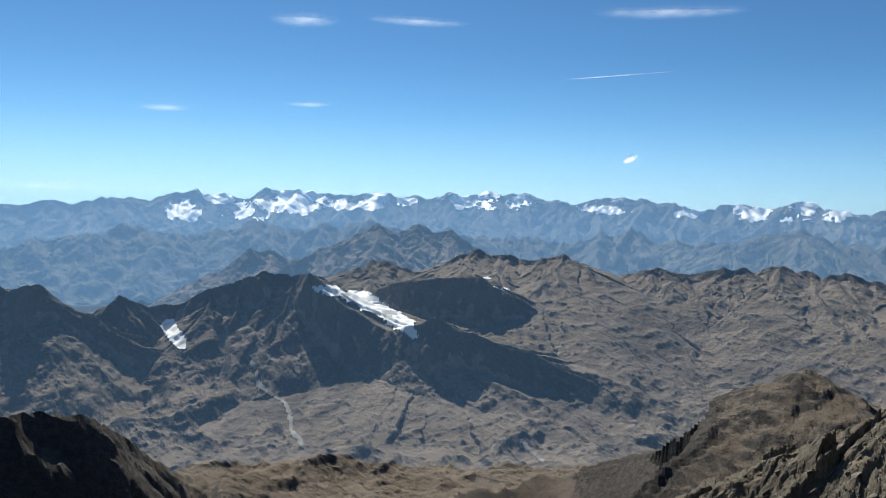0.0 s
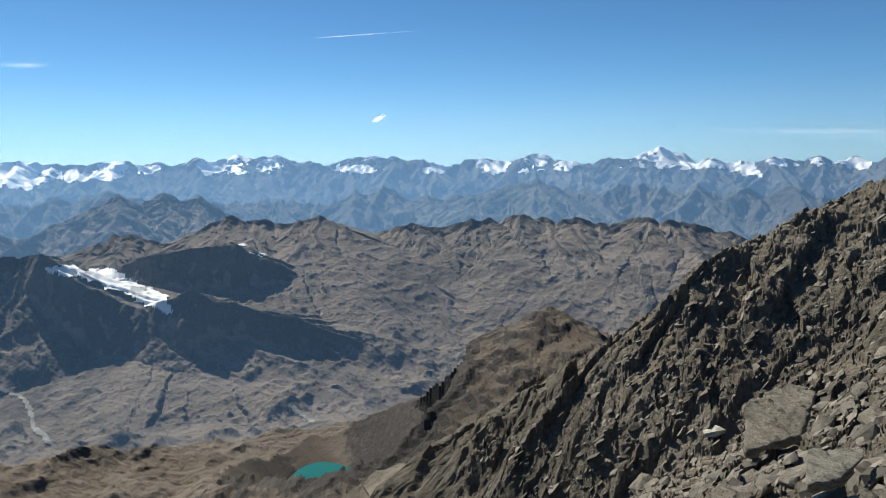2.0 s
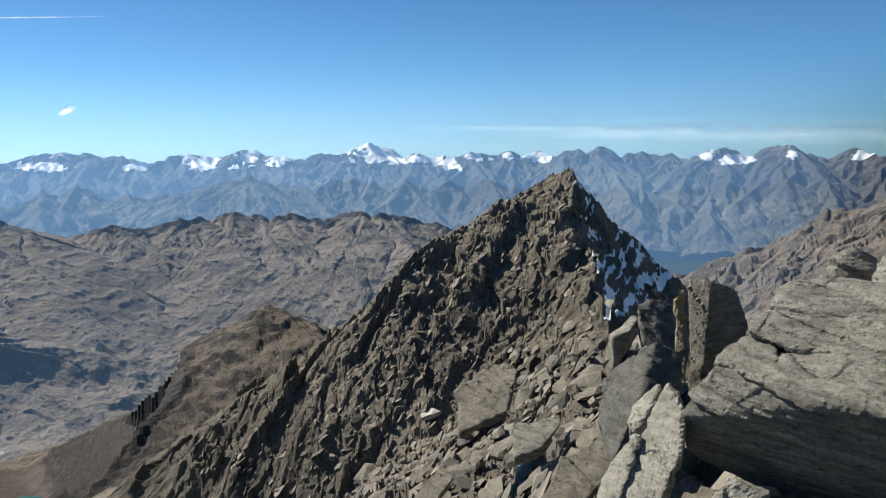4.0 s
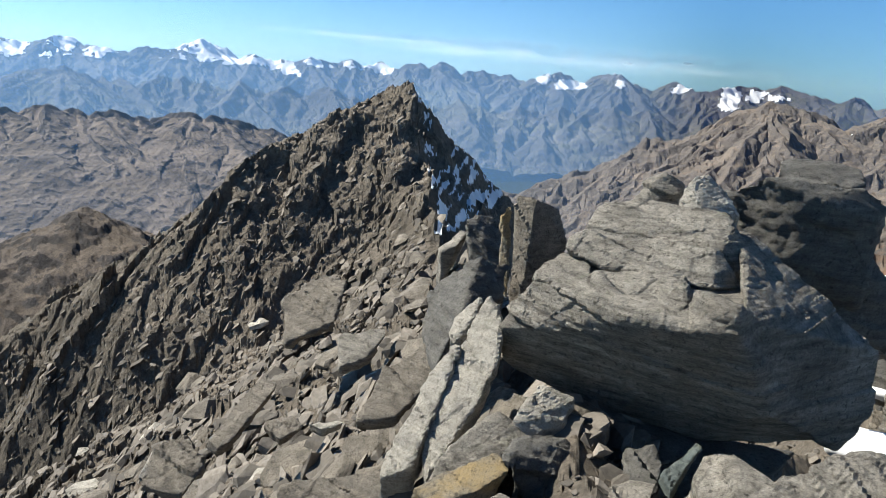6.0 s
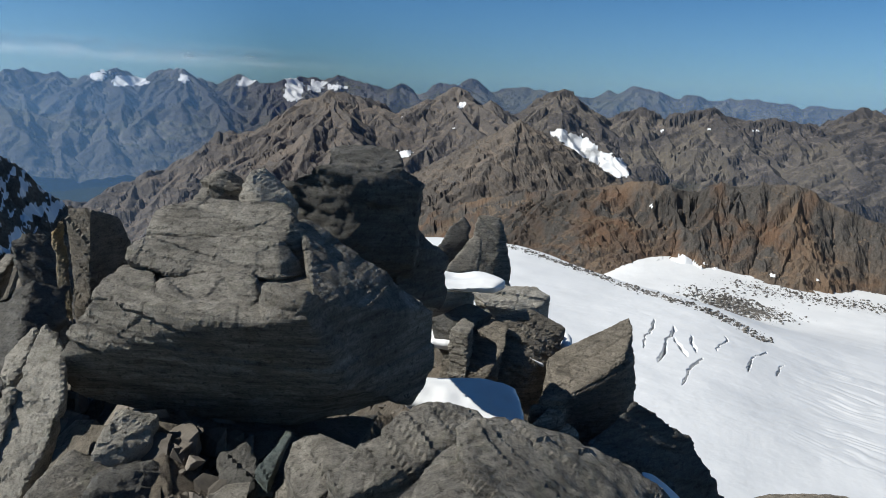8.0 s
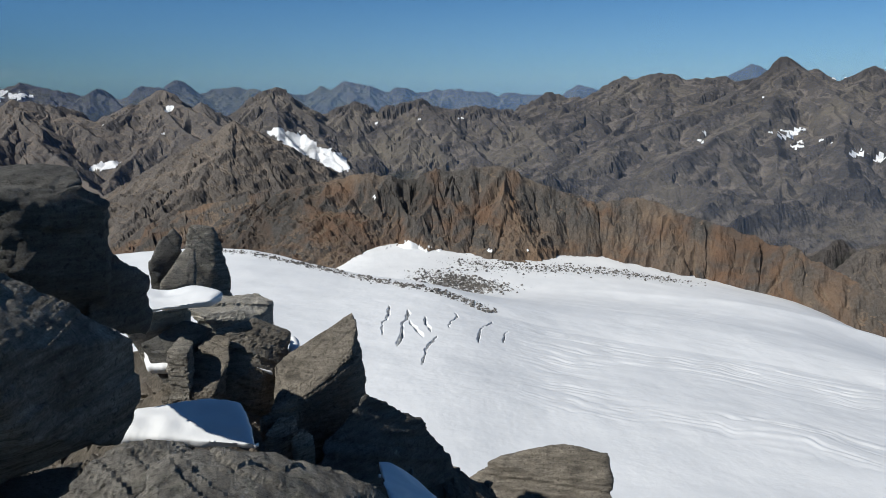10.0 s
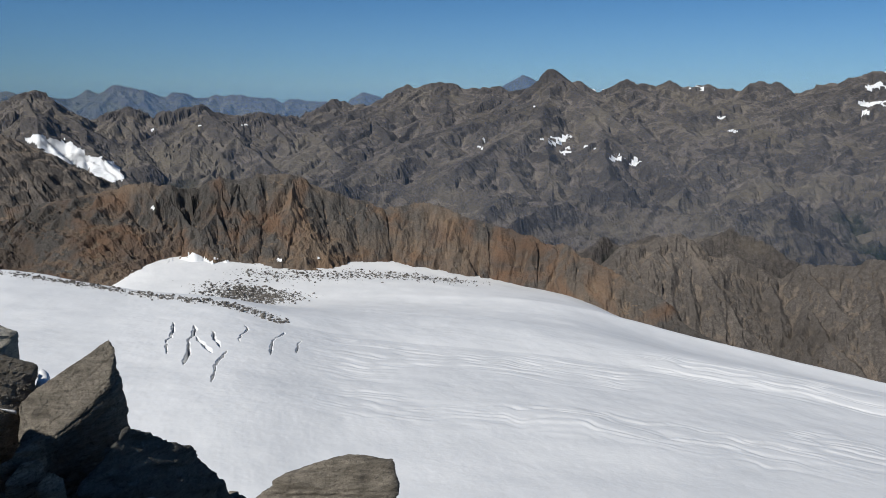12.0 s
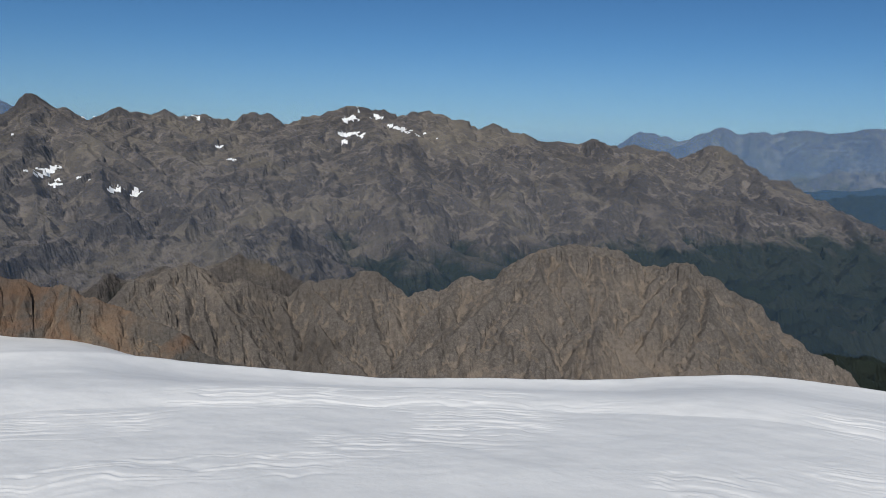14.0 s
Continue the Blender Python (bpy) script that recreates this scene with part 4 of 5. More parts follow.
summit.ridge([(5.0, 1.2, -2.6), (8.3, -0.2, -4.1), (9.4, -1.0, -4.3), (13.8, -4.2, -8.2), (19, -8, -14)], 0.7, 0.8, 1.15)


def summit_height(x, y):
    d = np.hypot(x, y)
    far = smooth(7, 13, d) * (1 - 0.6 * smooth(0.3, 2.0, (x - APEX[0]) * 0.729 - (y - APEX[1]) * 0.684))
    beside = np.maximum(0, (x - APEX[0]) * 0.729 - (y - APEX[1]) * 0.684)
    z = np.maximum(summit.height(x, y, 0, 1.5), np.interp(x, EDGE_X, EDGE_Z) - 0.42 * np.maximum(0, 21.3 - y) - 0.9 * np.maximum(0, y - 21.5) - 0.9 * beside)
    z = z + (0.06 + 0.2 * far) * fbm(x, y, 4.5, 4, 42, True) * 0.5
    wx, wy = x + 0.16 * fbm(x, y, 0.9, 4, 46), y + 0.16 * fbm(x, y, 0.9, 4, 47)
    # beds of rock that strike down the flank, broken into slabs and blocks
    u, v = -0.86 * wx - 0.51 * wy, 0.51 * wx - 0.86 * wy
    for size, amount in ((2.4, 0.2), (1.0, 0.11), (0.42, 0.05)):
        lay = v / size + 0.25 * u / size + 1.1 * fbm(x, y, size * 3, 3, 48)
        saw = np.mod(lay, 1.0)
        z = z + amount * (0.15 + 0.85 * far) * (np.minimum(saw, (1 - saw) * 4) - 0.4)
    z = z + 0.17 * far * blocks(u / 2.3, v, 1.5, 49, 1.5) + 0.18 * far * blocks(u / 1.8, v, 0.62, 50, 1.5) + 0.12 * far * blocks(u / 1.5, v, 0.26, 51, 1.5)
    z = z + 0.12 * blocks(wx, wy, 0.5, 44, 1.6) + 0.10 * blocks(x, y, 0.22, 45, 1.6)
    return z - 0.15 * far


SUMMIT_GRID = patch("summit_ridge", steps((180, 5, 30), (5, -18, 40), (-18, -56, 560), (-56, -68, 90), (-68, -118, 170), (-118, -180, 25)), np.concatenate([[0.02, 0.3, 0.6], np.geomspace(1.0, 14, 120, endpoint=False), np.linspace(14, 33, 260, endpoint=False), np.linspace(33, 48, 16)]), summit_height, RUBBLE,
                    "jagged summit ridge and pyramid of broken brown-grey rock", "rock ridge")


# ---- loose stones ----
def chunk(rng):
    bm = bmesh.new()
    s = np.array([1.0, rng.uniform(0.5, 0.95), rng.uniform(0.25, 0.7)])
    for p in rng.normal(size=(13, 3)):
        p = p / np.abs(p).max() ** 0.7 / np.linalg.norm(p) ** 0.3
        bm.verts.new(p * s * 0.5)
    bmesh.ops.convex_hull(bm, input=bm.verts)
    for v in [v for v in bm.verts if not v.link_faces]:
        bm.verts.remove(v)
    bmesh.ops.triangulate(bm, faces=bm.faces)
    bm.verts.ensure_lookup_table()
    verts, faces = np.array([v.co[:] for v in bm.verts]), np.array([[v.index for v in f.verts] for f in bm.faces])
    bm.free()
    return verts, faces


ROCK_RNG = np.random.default_rng(5)
CHUNKS = [chunk(ROCK_RNG) for _ in range(14)]


FLAT = [(v * (1.25, 1.1, 0.5), f) for v, f in CHUNKS]


def turn_of(rng, tilt, face=None):
    if face is not None:
        return np.array((Vector((0, 0, 1)).rotation_difference(Vector(face + rng.normal(size=3) * tilt)) @ Euler((0, 0, rng.uniform(0, 6.28))).to_quaternion()).to_matrix())
    return np.array(Euler((rng.normal() * tilt, rng.normal() * tilt, rng.uniform(0, 6.28))).to_matrix())


def scatter(name, count, spot, sizes, label, material, tilt=0.5, sink=0.15, height=None, face=None):
    """Broken stones lying on the slope, past counting: one mesh."""
    verts, faces, at = [], [], 0
    rng = ROCK_RNG
    spots = np.array([spot(rng) for _ in range(count)])
    z = (height or summit_height)(spots[:, 0], spots[:, 1])
    for (x, y), h in zip(spots, z):
        v, f = (FLAT if face is not None and rng.random() < 0.75 else CHUNKS)[rng.integers(len(CHUNKS))]
        s = sizes[0] * (sizes[1] / sizes[0]) ** (rng.random() ** 2.2)
        v = v * s @ turn_of(rng, tilt, face).T + (x, y, h + s * sink)
        verts.append(v)
        faces.append(f + at)
        at += len(v)
    ob = new(name, mesh_of(name, np.concatenate(verts), np.concatenate(faces), False))
    ob.data.materials.append(material)
    return tagged(ob, label, "stones", kind="stuff")


def fan_spot(y0, y1, d0, d1):
    return lambda rng: polar(y0 + (y1 - y0) * rng.random(), d0 * (d1 / d0) ** rng.random())


def stone_material(name, light, dark):
    m, n, l, b = nodes_of(name)
    geo, tex = n.new("ShaderNodeNewGeometry"), n.new("ShaderNodeTexCoord")
    fine = noise_node(n, l, tex.outputs["Object"], 14, 8, 0.75)
    col = ramp_node(n, l, geo.outputs["Random Per Island"], [(0.0, dark), (0.55, tuple((a + b_) / 2 for a, b_ in zip(light, dark))), (1.0, light)])
    l.new(mix_node(n, l, ramp_node(n, l, fine, [(0.35, (0.6,)), (0.65, (0,))]), col, tuple(c * 0.6 for c in dark)), b.inputs["Base Color"])
    b.inputs["Roughness"].default_value = 0.9
    b.inputs["Specular IOR Level"].default_value = 0.2
    bump_node(n, l, b, [(fine, 0.6, 0.03)])
    return m


STONES = stone_material("loose_stone", (0.29, 0.254, 0.212), (0.092, 0.082, 0.07))
DIP = np.array((-0.62, 0.35, 0.70))
scatter("loose_stones", 7000, fan_spot(-20, -49, 13, 30), (0.06, 0.42), "angular grey-brown stones covering the rock pyramid", STONES, 0.22, -0.12, None, DIP)
scatter("loose_stones", 5000, fan_spot(-25, -66, 5, 15), (0.05, 0.4), "slabby grey stones on the slope below the ridge", STONES, 0.3, 0.1, None, DIP)
scatter("loose_stones", 1800, fan_spot(-60, -105, 3, 15), (0.04, 0.22), "small grey stones between the boulders", STONES, 0.35)


# ---- boulders ----
def hull_mesh(points, back, root):
    """A block spanned by its corners (x across, y away from the path, z up), drawn back and rooted in the ground."""
    bm = bmesh.new()
    pts = np.array(points)
    mid = pts.mean(0)
    behind = mid + (pts - mid) * (0.85, 0.6, 0.8) + (0, back, -0.06 - 0.42 * back)
    extra = [behind]
    if root:
        low = pts[pts[:, 2] < mid[2]]
        extra.append(low + (0, 0.05 + 0.2 * back, -root))
    for p in np.concatenate([pts] + extra):
        bm.verts.new(p)
    bmesh.ops.convex_hull(bm, input=bm.verts)
    for v in [v for v in bm.verts if not v.link_faces]:
        bm.verts.remove(v)
    bmesh.ops.triangulate(bm, faces=bm.faces)
    return bm


def crag(name, points, material, voxel, rough, seed, strata, back, root, parent=None, soft=0):
    """One stone: the block is broken along its bedding into thin steps and chipped along its edges."""
    bm = hull_mesh(points, back, root)
    me = bpy.data.meshes.new(name)
    bm.to_mesh(me)
    bm.free()
    ob = new(name, me)
    mod = ob.modifiers.new("solid", "REMESH")
    mod.mode, mod.voxel_size = "VOXEL", voxel * 1.2
    if soft:
        mod = ob.modifiers.new("soft", "SMOOTH")
        mod.factor, mod.iterations = 0.5, soft
    done = bpy.data.meshes.new_from_object(ob.evaluated_get(bpy.context.evaluated_depsgraph_get()))
    ob.modifiers.clear()
    ob.data = done
    bpy.data.meshes.remove(me)
    co, no = np.empty(len(done.vertices) * 3), np.empty(len(done.vertices) * 3)
    done.vertices.foreach_get("co", co)
    done.vertices.foreach_get("normal", no)
    co, no = co.reshape(-1, 3), no.reshape(-1, 3)
    if rough:
        layer = co[:, 2] + strata[0] * co[:, 0] + strata[1] * co[:, 1] + 0.03 * value3(co * 1.7, seed) + 0.006 * value3(co * 9, seed + 8)
        move = 0.012 * value3(co * 2.6, seed + 1)
        for thick, amount in ((0.16, 0.03), (0.07, 0.02), (0.032, 0.008)):
            bed = np.floor(layer / thick).astype(np.int64)
            move += amount * (lattice(bed, bed * 0 + seed) - 0.5 + 0.5 * value3(np.stack([co[:, 0] * 2.3, co[:, 1] * 2.3, bed * 7.3], 1), seed + 2))
        move += 0.02 * facets3(co + 0.05 * value3(co * 5, seed + 5)[:, None], 0.33, seed)
        move += 0.007 * value3(co * 14, seed + 3) + 0.005 * value3(co * (0.3 / voxel), seed + 4)
    else:
        move = 0.05 * value3(co * 2.0, seed) + 0.015 * value3(co * 7, seed + 1)
    co = co + no * (move * (rough or 1))[:, None]
    done.vertices.foreach_set("co", co.ravel())
    done.polygons.foreach_set("use_smooth", np.full(len(done.polygons), not rough or voxel > 0.023))
    done.update()
    done.materials.append(material)
    if parent:
        ob.parent = parent
    return ob


def rock(at, yaw, points, material, label, voxel, rough, seed, strata, back, root):
    ob = crag("boulder", points, material, voxel, rough, seed, strata, back, root)
    ob.matrix_world = pose(*at, 0, 0, yaw)
    tagged(ob, label, "boulder", "boulders on the summit")


def snow_patch(at, yaw, points, label, seed, back, root):
    ob = crag("snow_patch", points, PATCH_SNOW, 0.025, 0, seed, (0, 0), back, root, None, 14)
    ob.matrix_world = pose(*at, 0, 0, yaw)
    tagged(ob, label, "snow", "snow patches on the ridge")


huge = tagged(new("boulder"), "huge overhanging layered grey gneiss boulder", "boulder", "boulders on the summit")
huge.matrix_world = pose(4.95, 2.15, -1.77, 0, 0, -67)
crag("base_block", [(0.36, -0.02, 0.55), (0.5, 0.1, 0.5), (-1.25, 0.0, -0.02), (-0.96, -0.15, 0.42), (-0.55, -0.45, 0.46), (-0.27, -0.62, 0.42), (0.04, -0.74, 0.42), (0.29, -0.8, 0.46), (-1.21, 0.25, -0.31), (-0.61, 0.35, -0.62), (0.21, 0.25, -0.65), (0.56, -0.4, -0.12), (-0.82, 0.2, 0.52), (0.04, -0.25, 0.53), (1.08, 0.3, -0.54)], GNEISS, .018, 0.8, 1, (.16,-.1), 0.4, 0, huge)
crag("ledge", [(-0.96, -0.12, 0.43), (-0.93, 0.05, 0.53), (-0.81, 0.15, 0.58), (-0.63, 0.1, 0.58), (-0.54, -0.4, 0.49), (-0.71, -0.3, 0.46)], GNEISS, .018, 0.8, 2, (.16,-.1), 0.3, 0, huge)
crag("shelf", [(-0.54, -0.42, 0.48), (-0.57, -0.2, 0.54), (-0.3, -0.2, 0.58), (-0.0, -0.25, 0.62), (0.04, -0.35, 0.52), (0.02, -0.6, 0.48), (-0.28, -0.6, 0.43)], GNEISS, .018, 0.8, 3, (.16,-.1), 0.3, 0, huge)
crag("step", [(0.03, -0.72, 0.41), (0.02, -0.55, 0.54), (0.08, -0.5, 0.59), (0.29, -0.8, 0.62), (0.3, -0.82, 0.46), (0.56, -0.42, -0.1), (0.44, -0.4, 0.44)], GNEISS, .018, 0.8, 4, (.16,-.1), 0.5, 0, huge)
crag("lower_tier", [(-0.79, 0.05, 0.6), (-0.75, 0.15, 0.71), (-0.63, 0.18, 0.77), (-0.32, 0.08, 0.74), (0.16, -0.08, 0.79), (0.24, -0.1, 0.72), (0.16, -0.3, 0.57), (-0.16, -0.22, 0.57), (-0.53, -0.08, 0.56), (0.37, -0.1, 0.54)], GNEISS, .018, 0.8, 5, (.16,-.1), 0.35, 0, huge)
crag("upper_tier", [(-0.68, 0.24, 0.75), (-0.64, 0.42, 0.88), (-0.31, 0.5, 0.96), (0.21, 0.3, 0.93), (0.26, 0.15, 0.88), (0.2, 0.0, 0.76), (-0.33, 0.14, 0.74), (0.44, 0.2, 0.7), (0.57, 0.3, 0.56), (0.45, 0.05, 0.46)], GNEISS, .018, 0.8, 6, (.16,-.1), 0.4, 0, huge)
crag("side_block", [(0.31, 0.38, 0.83), (0.5, 0.3, 0.66), (0.83, 0.38, 0.49), (1.0, 0.4, 0.34), (1.3, 0.45, 0.1), (1.3, 0.42, -0.32), (1.12, 0.35, -0.6), (0.56, -0.38, -0.12), (0.34, -0.62, 0.5), (0.43, 0.08, 0.6)], GNEISS, .018, 0.8, 7, (.16,-.1), 0.5, 0, huge)
rock((5.62, 2.7, -0.79), -64, [(-0.19, -0.04, -0.06), (-0.06, 0.06, 0.08), (0.03, 0.05, 0.13), (0.17, 0.15, 0.04), (0.19, -0.05, -0.10), (-0.15, -0.14, -0.11)],
     GNEISS, "small pointed grey block behind the huge boulder", .02, .8, 12, (.3,.1), .3, .2)
rock((5.6, 2.34, -0.77), -67, [(-0.19, -0.08, -0.05), (-0.11, 0.02, 0.09), (-0.00, 0.12, 0.14), (0.11, 0.11, 0.04), (0.23, 0.01, -0.13), (-0.05, -0.19, -0.12)],
     GNEISS_PALE, "small pale block behind the huge boulder", .02, .7, 13, (.8,.1), .3, .2)
dark = tagged(new("boulder"), "dark flat-topped block behind the huge boulder", "boulder", "boulders on the summit")
dark.matrix_world = pose(6.36, 1.76, -0.97, 0, 0, -75)
crag("body", [(-0.69, -0.04, 0.19), (-0.37, -0.18, 0.34), (0.24, 0.02, 0.3), (0.46, 0.18, 0.18), (0.41, 0.01, 0.09), (0.35, 0.1, -0.16), (0.37, 0.18, -0.54), (-0.2, -0.08, -0.4), (-0.54, -0.03, -0.1), (-0.03, -0.21, 0.19), (-0.03, 0.02, -0.12)], GNEISS_DARK, .026, 1.1, 21, (.25,.1), 2.4, .5, dark)
crag("cap", [(-0.37, -0.1, 0.32), (-0.35, 0.17, 0.43), (-0.17, 0.35, 0.44), (0.23, 0.45, 0.42), (0.26, 0.1, 0.3), (0.04, -0.12, 0.22), (-0.2, -0.17, 0.19)], GNEISS_DARK, .026, 1.0, 22, (.25,.1), .5, 0, dark)
crag("foot", [(0.35, 0.36, -0.24), (0.7, 0.69, -0.58), (0.64, 0.52, -0.68), (0.21, 0.18, -0.57), (0.27, 0.19, -0.35)], GNEISS_DARK, .026, 1.0, 23, (.25,.1), .5, .4, dark)
rock((7.12, 1.92, -1.59), -75, [(-0.23, -0.02, 0.05), (-0.06, 0.18, 0.09), (0.20, 0.18, 0.01), (0.25, -0.12, -0.13), (-0.17, -0.22, -0.04)],
     GNEISS, "small grey block beside the huge boulder", .02, .8, 24, (.3,.1), .5, .4)
stand = tagged(new("standing_stone"), "upright split stone slab with yellow lichen edges", "standing stone", "boulders on the summit")
stand.matrix_world = pose(6.64, 4.40, -1.63, 0, 0, -56)
crag("slab", [(-0.23, -0.1, 0.46), (-0.03, -0.25, 0.46), (-0.08, -0.25, -0.36), (-0.22, -0.1, -0.46), (0.23, 0.2, 0.29), (0.32, 0.2, -0.01), (0.05, 0.0, -0.02)], GNEISS_BROWN, .02, .6, 31, (1.5,.2), .1, .3, stand)
crag("flake", [(-0.36, 0.0, 0.25), (-0.26, 0.05, 0.34), (-0.23, -0.1, -0.38), (-0.34, -0.05, -0.26)], GNEISS_RUST, .02, .6, 32, (1.5,.2), .2, .3, stand)
rock((4.09, 3.32, -2.17), -58, [(0.03, 0.31, 0.29), (0.18, 0.54, 0.58), (0.28, 0.45, 0.56), (0.31, 0.11, 0.28), (0.2, -0.11, 0.02), (0.11, -0.19, -0.1), (-0.08, -0.45, -0.44), (-0.14, -0.26, -0.31), (-0.02, 0.07, 0.05)],
     GNEISS_PALE, "pale steep slab leaning beside the huge boulder", 0.02, 0.7, 41, (1.3, 0.3), 0.25, 0.2)
rock((4.0, 3.45, -2.2), -58, [(-0.01, 0.14, 0.12), (0.13, 0.27, 0.3), (0.19, 0.24, 0.31), (0.13, 0.02, 0.1), (0.01, -0.27, -0.23), (-0.02, -0.38, -0.34), (-0.23, -0.36, -0.45), (-0.16, -0.14, -0.21)],
     GNEISS_PALE, "pale weathered slab split from a steep slab", 0.02, 0.7, 75, (1.3, 0.3), 0.25, 0.2)
rock((4.6, 3.75, -1.97), -56, [(-0.01, -0.04, -0.04), (0.02, 0.13, 0.12), (0.22, 0.19, 0.29), (0.16, 0.04, 0.13), (0.06, -0.06, -0.02)],
     GNEISS_PALE, "thin pale flake leaning on a slab", 0.02, 0.5, 42, (1.3, 0.3), 0.15, 0.2)
rock((5.5, 4.38, -2.02), -51, [(-0.30, 0.18, 0.00), (-0.09, 0.28, 0.16), (0.16, 0.37, 0.34), (0.43, 0.46, 0.21), (0.39, 0.16, 0.02), (-0.04, -0.52, -0.08), (-0.20, -0.73, -0.40), (-0.32, -0.23, -0.24)],
     GNEISS_DARK, "dark wedge-shaped rock on the ridge", .026, 1.0, 43, (.9,.2), .6, .3)
rock((7.05, 5.34, -1.83), -53, [(-0.23, 0.06, 0.16), (-0.04, 0.26, 0.25), (0.16, 0.27, 0.12), (0.26, -0.23, -0.39), (0.03, -0.24, -0.15), (-0.18, -0.14, 0.01)],
     GNEISS_DARK, "dark jagged rock beside the split stone", .026, 1.1, 44, (.9,.2), .5, .8)
rock((7.13, 5.83, -1.97), -51, [(-0.18, -0.01, -0.10), (0.09, 0.30, 0.08), (0.15, 0.10, 0.07), (0.06, -0.20, 0.02), (-0.14, -0.20, -0.09)],
     GNEISS, "flat lit slab below the snowy rock face", .024, .6, 45, (.3,.2), .3, .5)
rock((4.27, 2.64, -2.12), -60, [(-0.23, -0.1, -0.03), (-0.08, 0.15, 0.13), (0.16, 0.15, 0.05), (0.1, 0.0, -0.03), (-0.11, -0.12, -0.14)],
     GNEISS_PALE, "pale grey block under the huge boulder", 0.018, 0.7, 46, (0.5, 0.2), 0.3, 0.4)
rock((3.84, 2.93, -2.28), -58, [(-0.22, -0.4, -0.09), (-0.16, -0.2, -0.0), (0.02, 0.1, 0.09), (0.14, 0.2, 0.14), (0.27, 0.2, 0.06), (0.43, 0.15, 0.02), (0.24, -0.1, 0.01), (-0.01, -0.3, -0.05)],
     GNEISS, "grey block between pale slabs", 0.018, 0.8, 47, (0.6, 0.2), 0.3, 0.4)
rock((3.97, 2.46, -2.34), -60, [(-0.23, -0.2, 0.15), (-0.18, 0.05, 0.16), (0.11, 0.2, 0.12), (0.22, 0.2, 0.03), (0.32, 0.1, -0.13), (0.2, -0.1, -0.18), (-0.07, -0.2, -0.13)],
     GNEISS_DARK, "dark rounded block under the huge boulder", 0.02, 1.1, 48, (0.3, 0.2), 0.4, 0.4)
rock((3.42, 2.59, -2.28), -58, [(-0.35, -0.0, -0.06), (-0.15, 0.13, 0.01), (0.11, 0.27, 0.09), (0.21, 0.13, 0.07), (0.04, -0.04, -0.0), (-0.19, -0.13, -0.07)],
     GNEISS_RUST, "flat slab stained ochre yellow on top", 0.016, 0.5, 49, (0.3, 0.2), 0.1, 0.25)
rock((3.21, 2.22, -2.17), -55, [(-0.12, 0.00, 0.03), (-0.03, 0.15, 0.01), (0.13, 0.09, -0.01), (0.15, -0.10, -0.02), (-0.14, -0.15, -0.01)],
     GNEISS, "small grey stone in front of a stained slab", .016, .7, 50, (.3,.2), .3, .2)
# the next two stones carry the overhang's shade in their darker colour
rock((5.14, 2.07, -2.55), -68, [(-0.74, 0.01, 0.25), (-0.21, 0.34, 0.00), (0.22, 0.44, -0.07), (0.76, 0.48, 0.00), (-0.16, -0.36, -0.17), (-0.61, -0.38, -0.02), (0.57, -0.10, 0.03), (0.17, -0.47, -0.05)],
     GNEISS_DARK, "rock in the hollow under the huge boulder, coloured dark as in shade", .026, 1.0, 51, (.3,.2), .5, .6)
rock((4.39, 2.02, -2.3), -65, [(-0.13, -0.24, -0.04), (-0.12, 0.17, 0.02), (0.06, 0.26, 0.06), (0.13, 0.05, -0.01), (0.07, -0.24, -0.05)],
     GNEISS_DARK, "block in the hollow under the huge boulder, shade put into its colour", .022, .8, 52, (.7,.2), .3, .4)
rock((3.89, 1.9, -2.26), -64, [(-0.23, -0.13, -0.06), (-0.06, 0.16, -0.02), (0.03, 0.16, 0.06), (0.18, 0.16, 0.06), (0.15, -0.14, 0.07), (-0.07, -0.23, -0.08)],
     GNEISS, "low grey stone at the mouth of the hollow", .016, .8, 53, (.5,.2), .3, .3)
rock((3.75, 1.53, -2.16), -68, [(-0.17, -0.06, -0.01), (-0.01, 0.13, -0.02), (0.14, 0.13, 0.02), (0.17, -0.07, 0.01), (-0.11, -0.16, -0.02)],
     GNEISS, "small flat stone at the mouth of the hollow", .016, .8, 54, (.5,.2), .3, .3)
rock((4.41, 1.79, -2.18), -68, [(-0.12, -0.12, -0.04), (0.06, 0.17, 0.07), (0.10, 0.12, 0.06), (-0.05, -0.22, -0.09), (0.00, 0.03, 0.02)],
     GNEISS_GREEN, "thin greenish slab wedged under the huge boulder", .014, .3, 55, (1.3,.2), .12, .1)
rock((3.98, 1.57, -2.16), -68, [(-0.07, 0.01, 0.00), (-0.00, 0.15, 0.00), (0.08, 0.06, 0.02), (0.06, -0.10, 0.01), (-0.06, -0.09, -0.01)],
     GNEISS, "small grey stone below a greenish slab", .016, .7, 56, (.5,.2), .2, .3)
rock((3.95, 1.38, -1.97), -71, [(-0.18, 0.09, -0.03), (-0.14, 0.34, -0.03), (0.01, 0.34, 0.02), (0.26, 0.08, 0.02), (0.16, -0.21, 0.02), (-0.02, -0.40, 0.00), (-0.13, -0.21, -0.04), (0.05, -0.01, 0.05)],
     GNEISS, "pale angular block in front of the huge boulder", .016, .6, 57, (.5,.2), .5, .4)
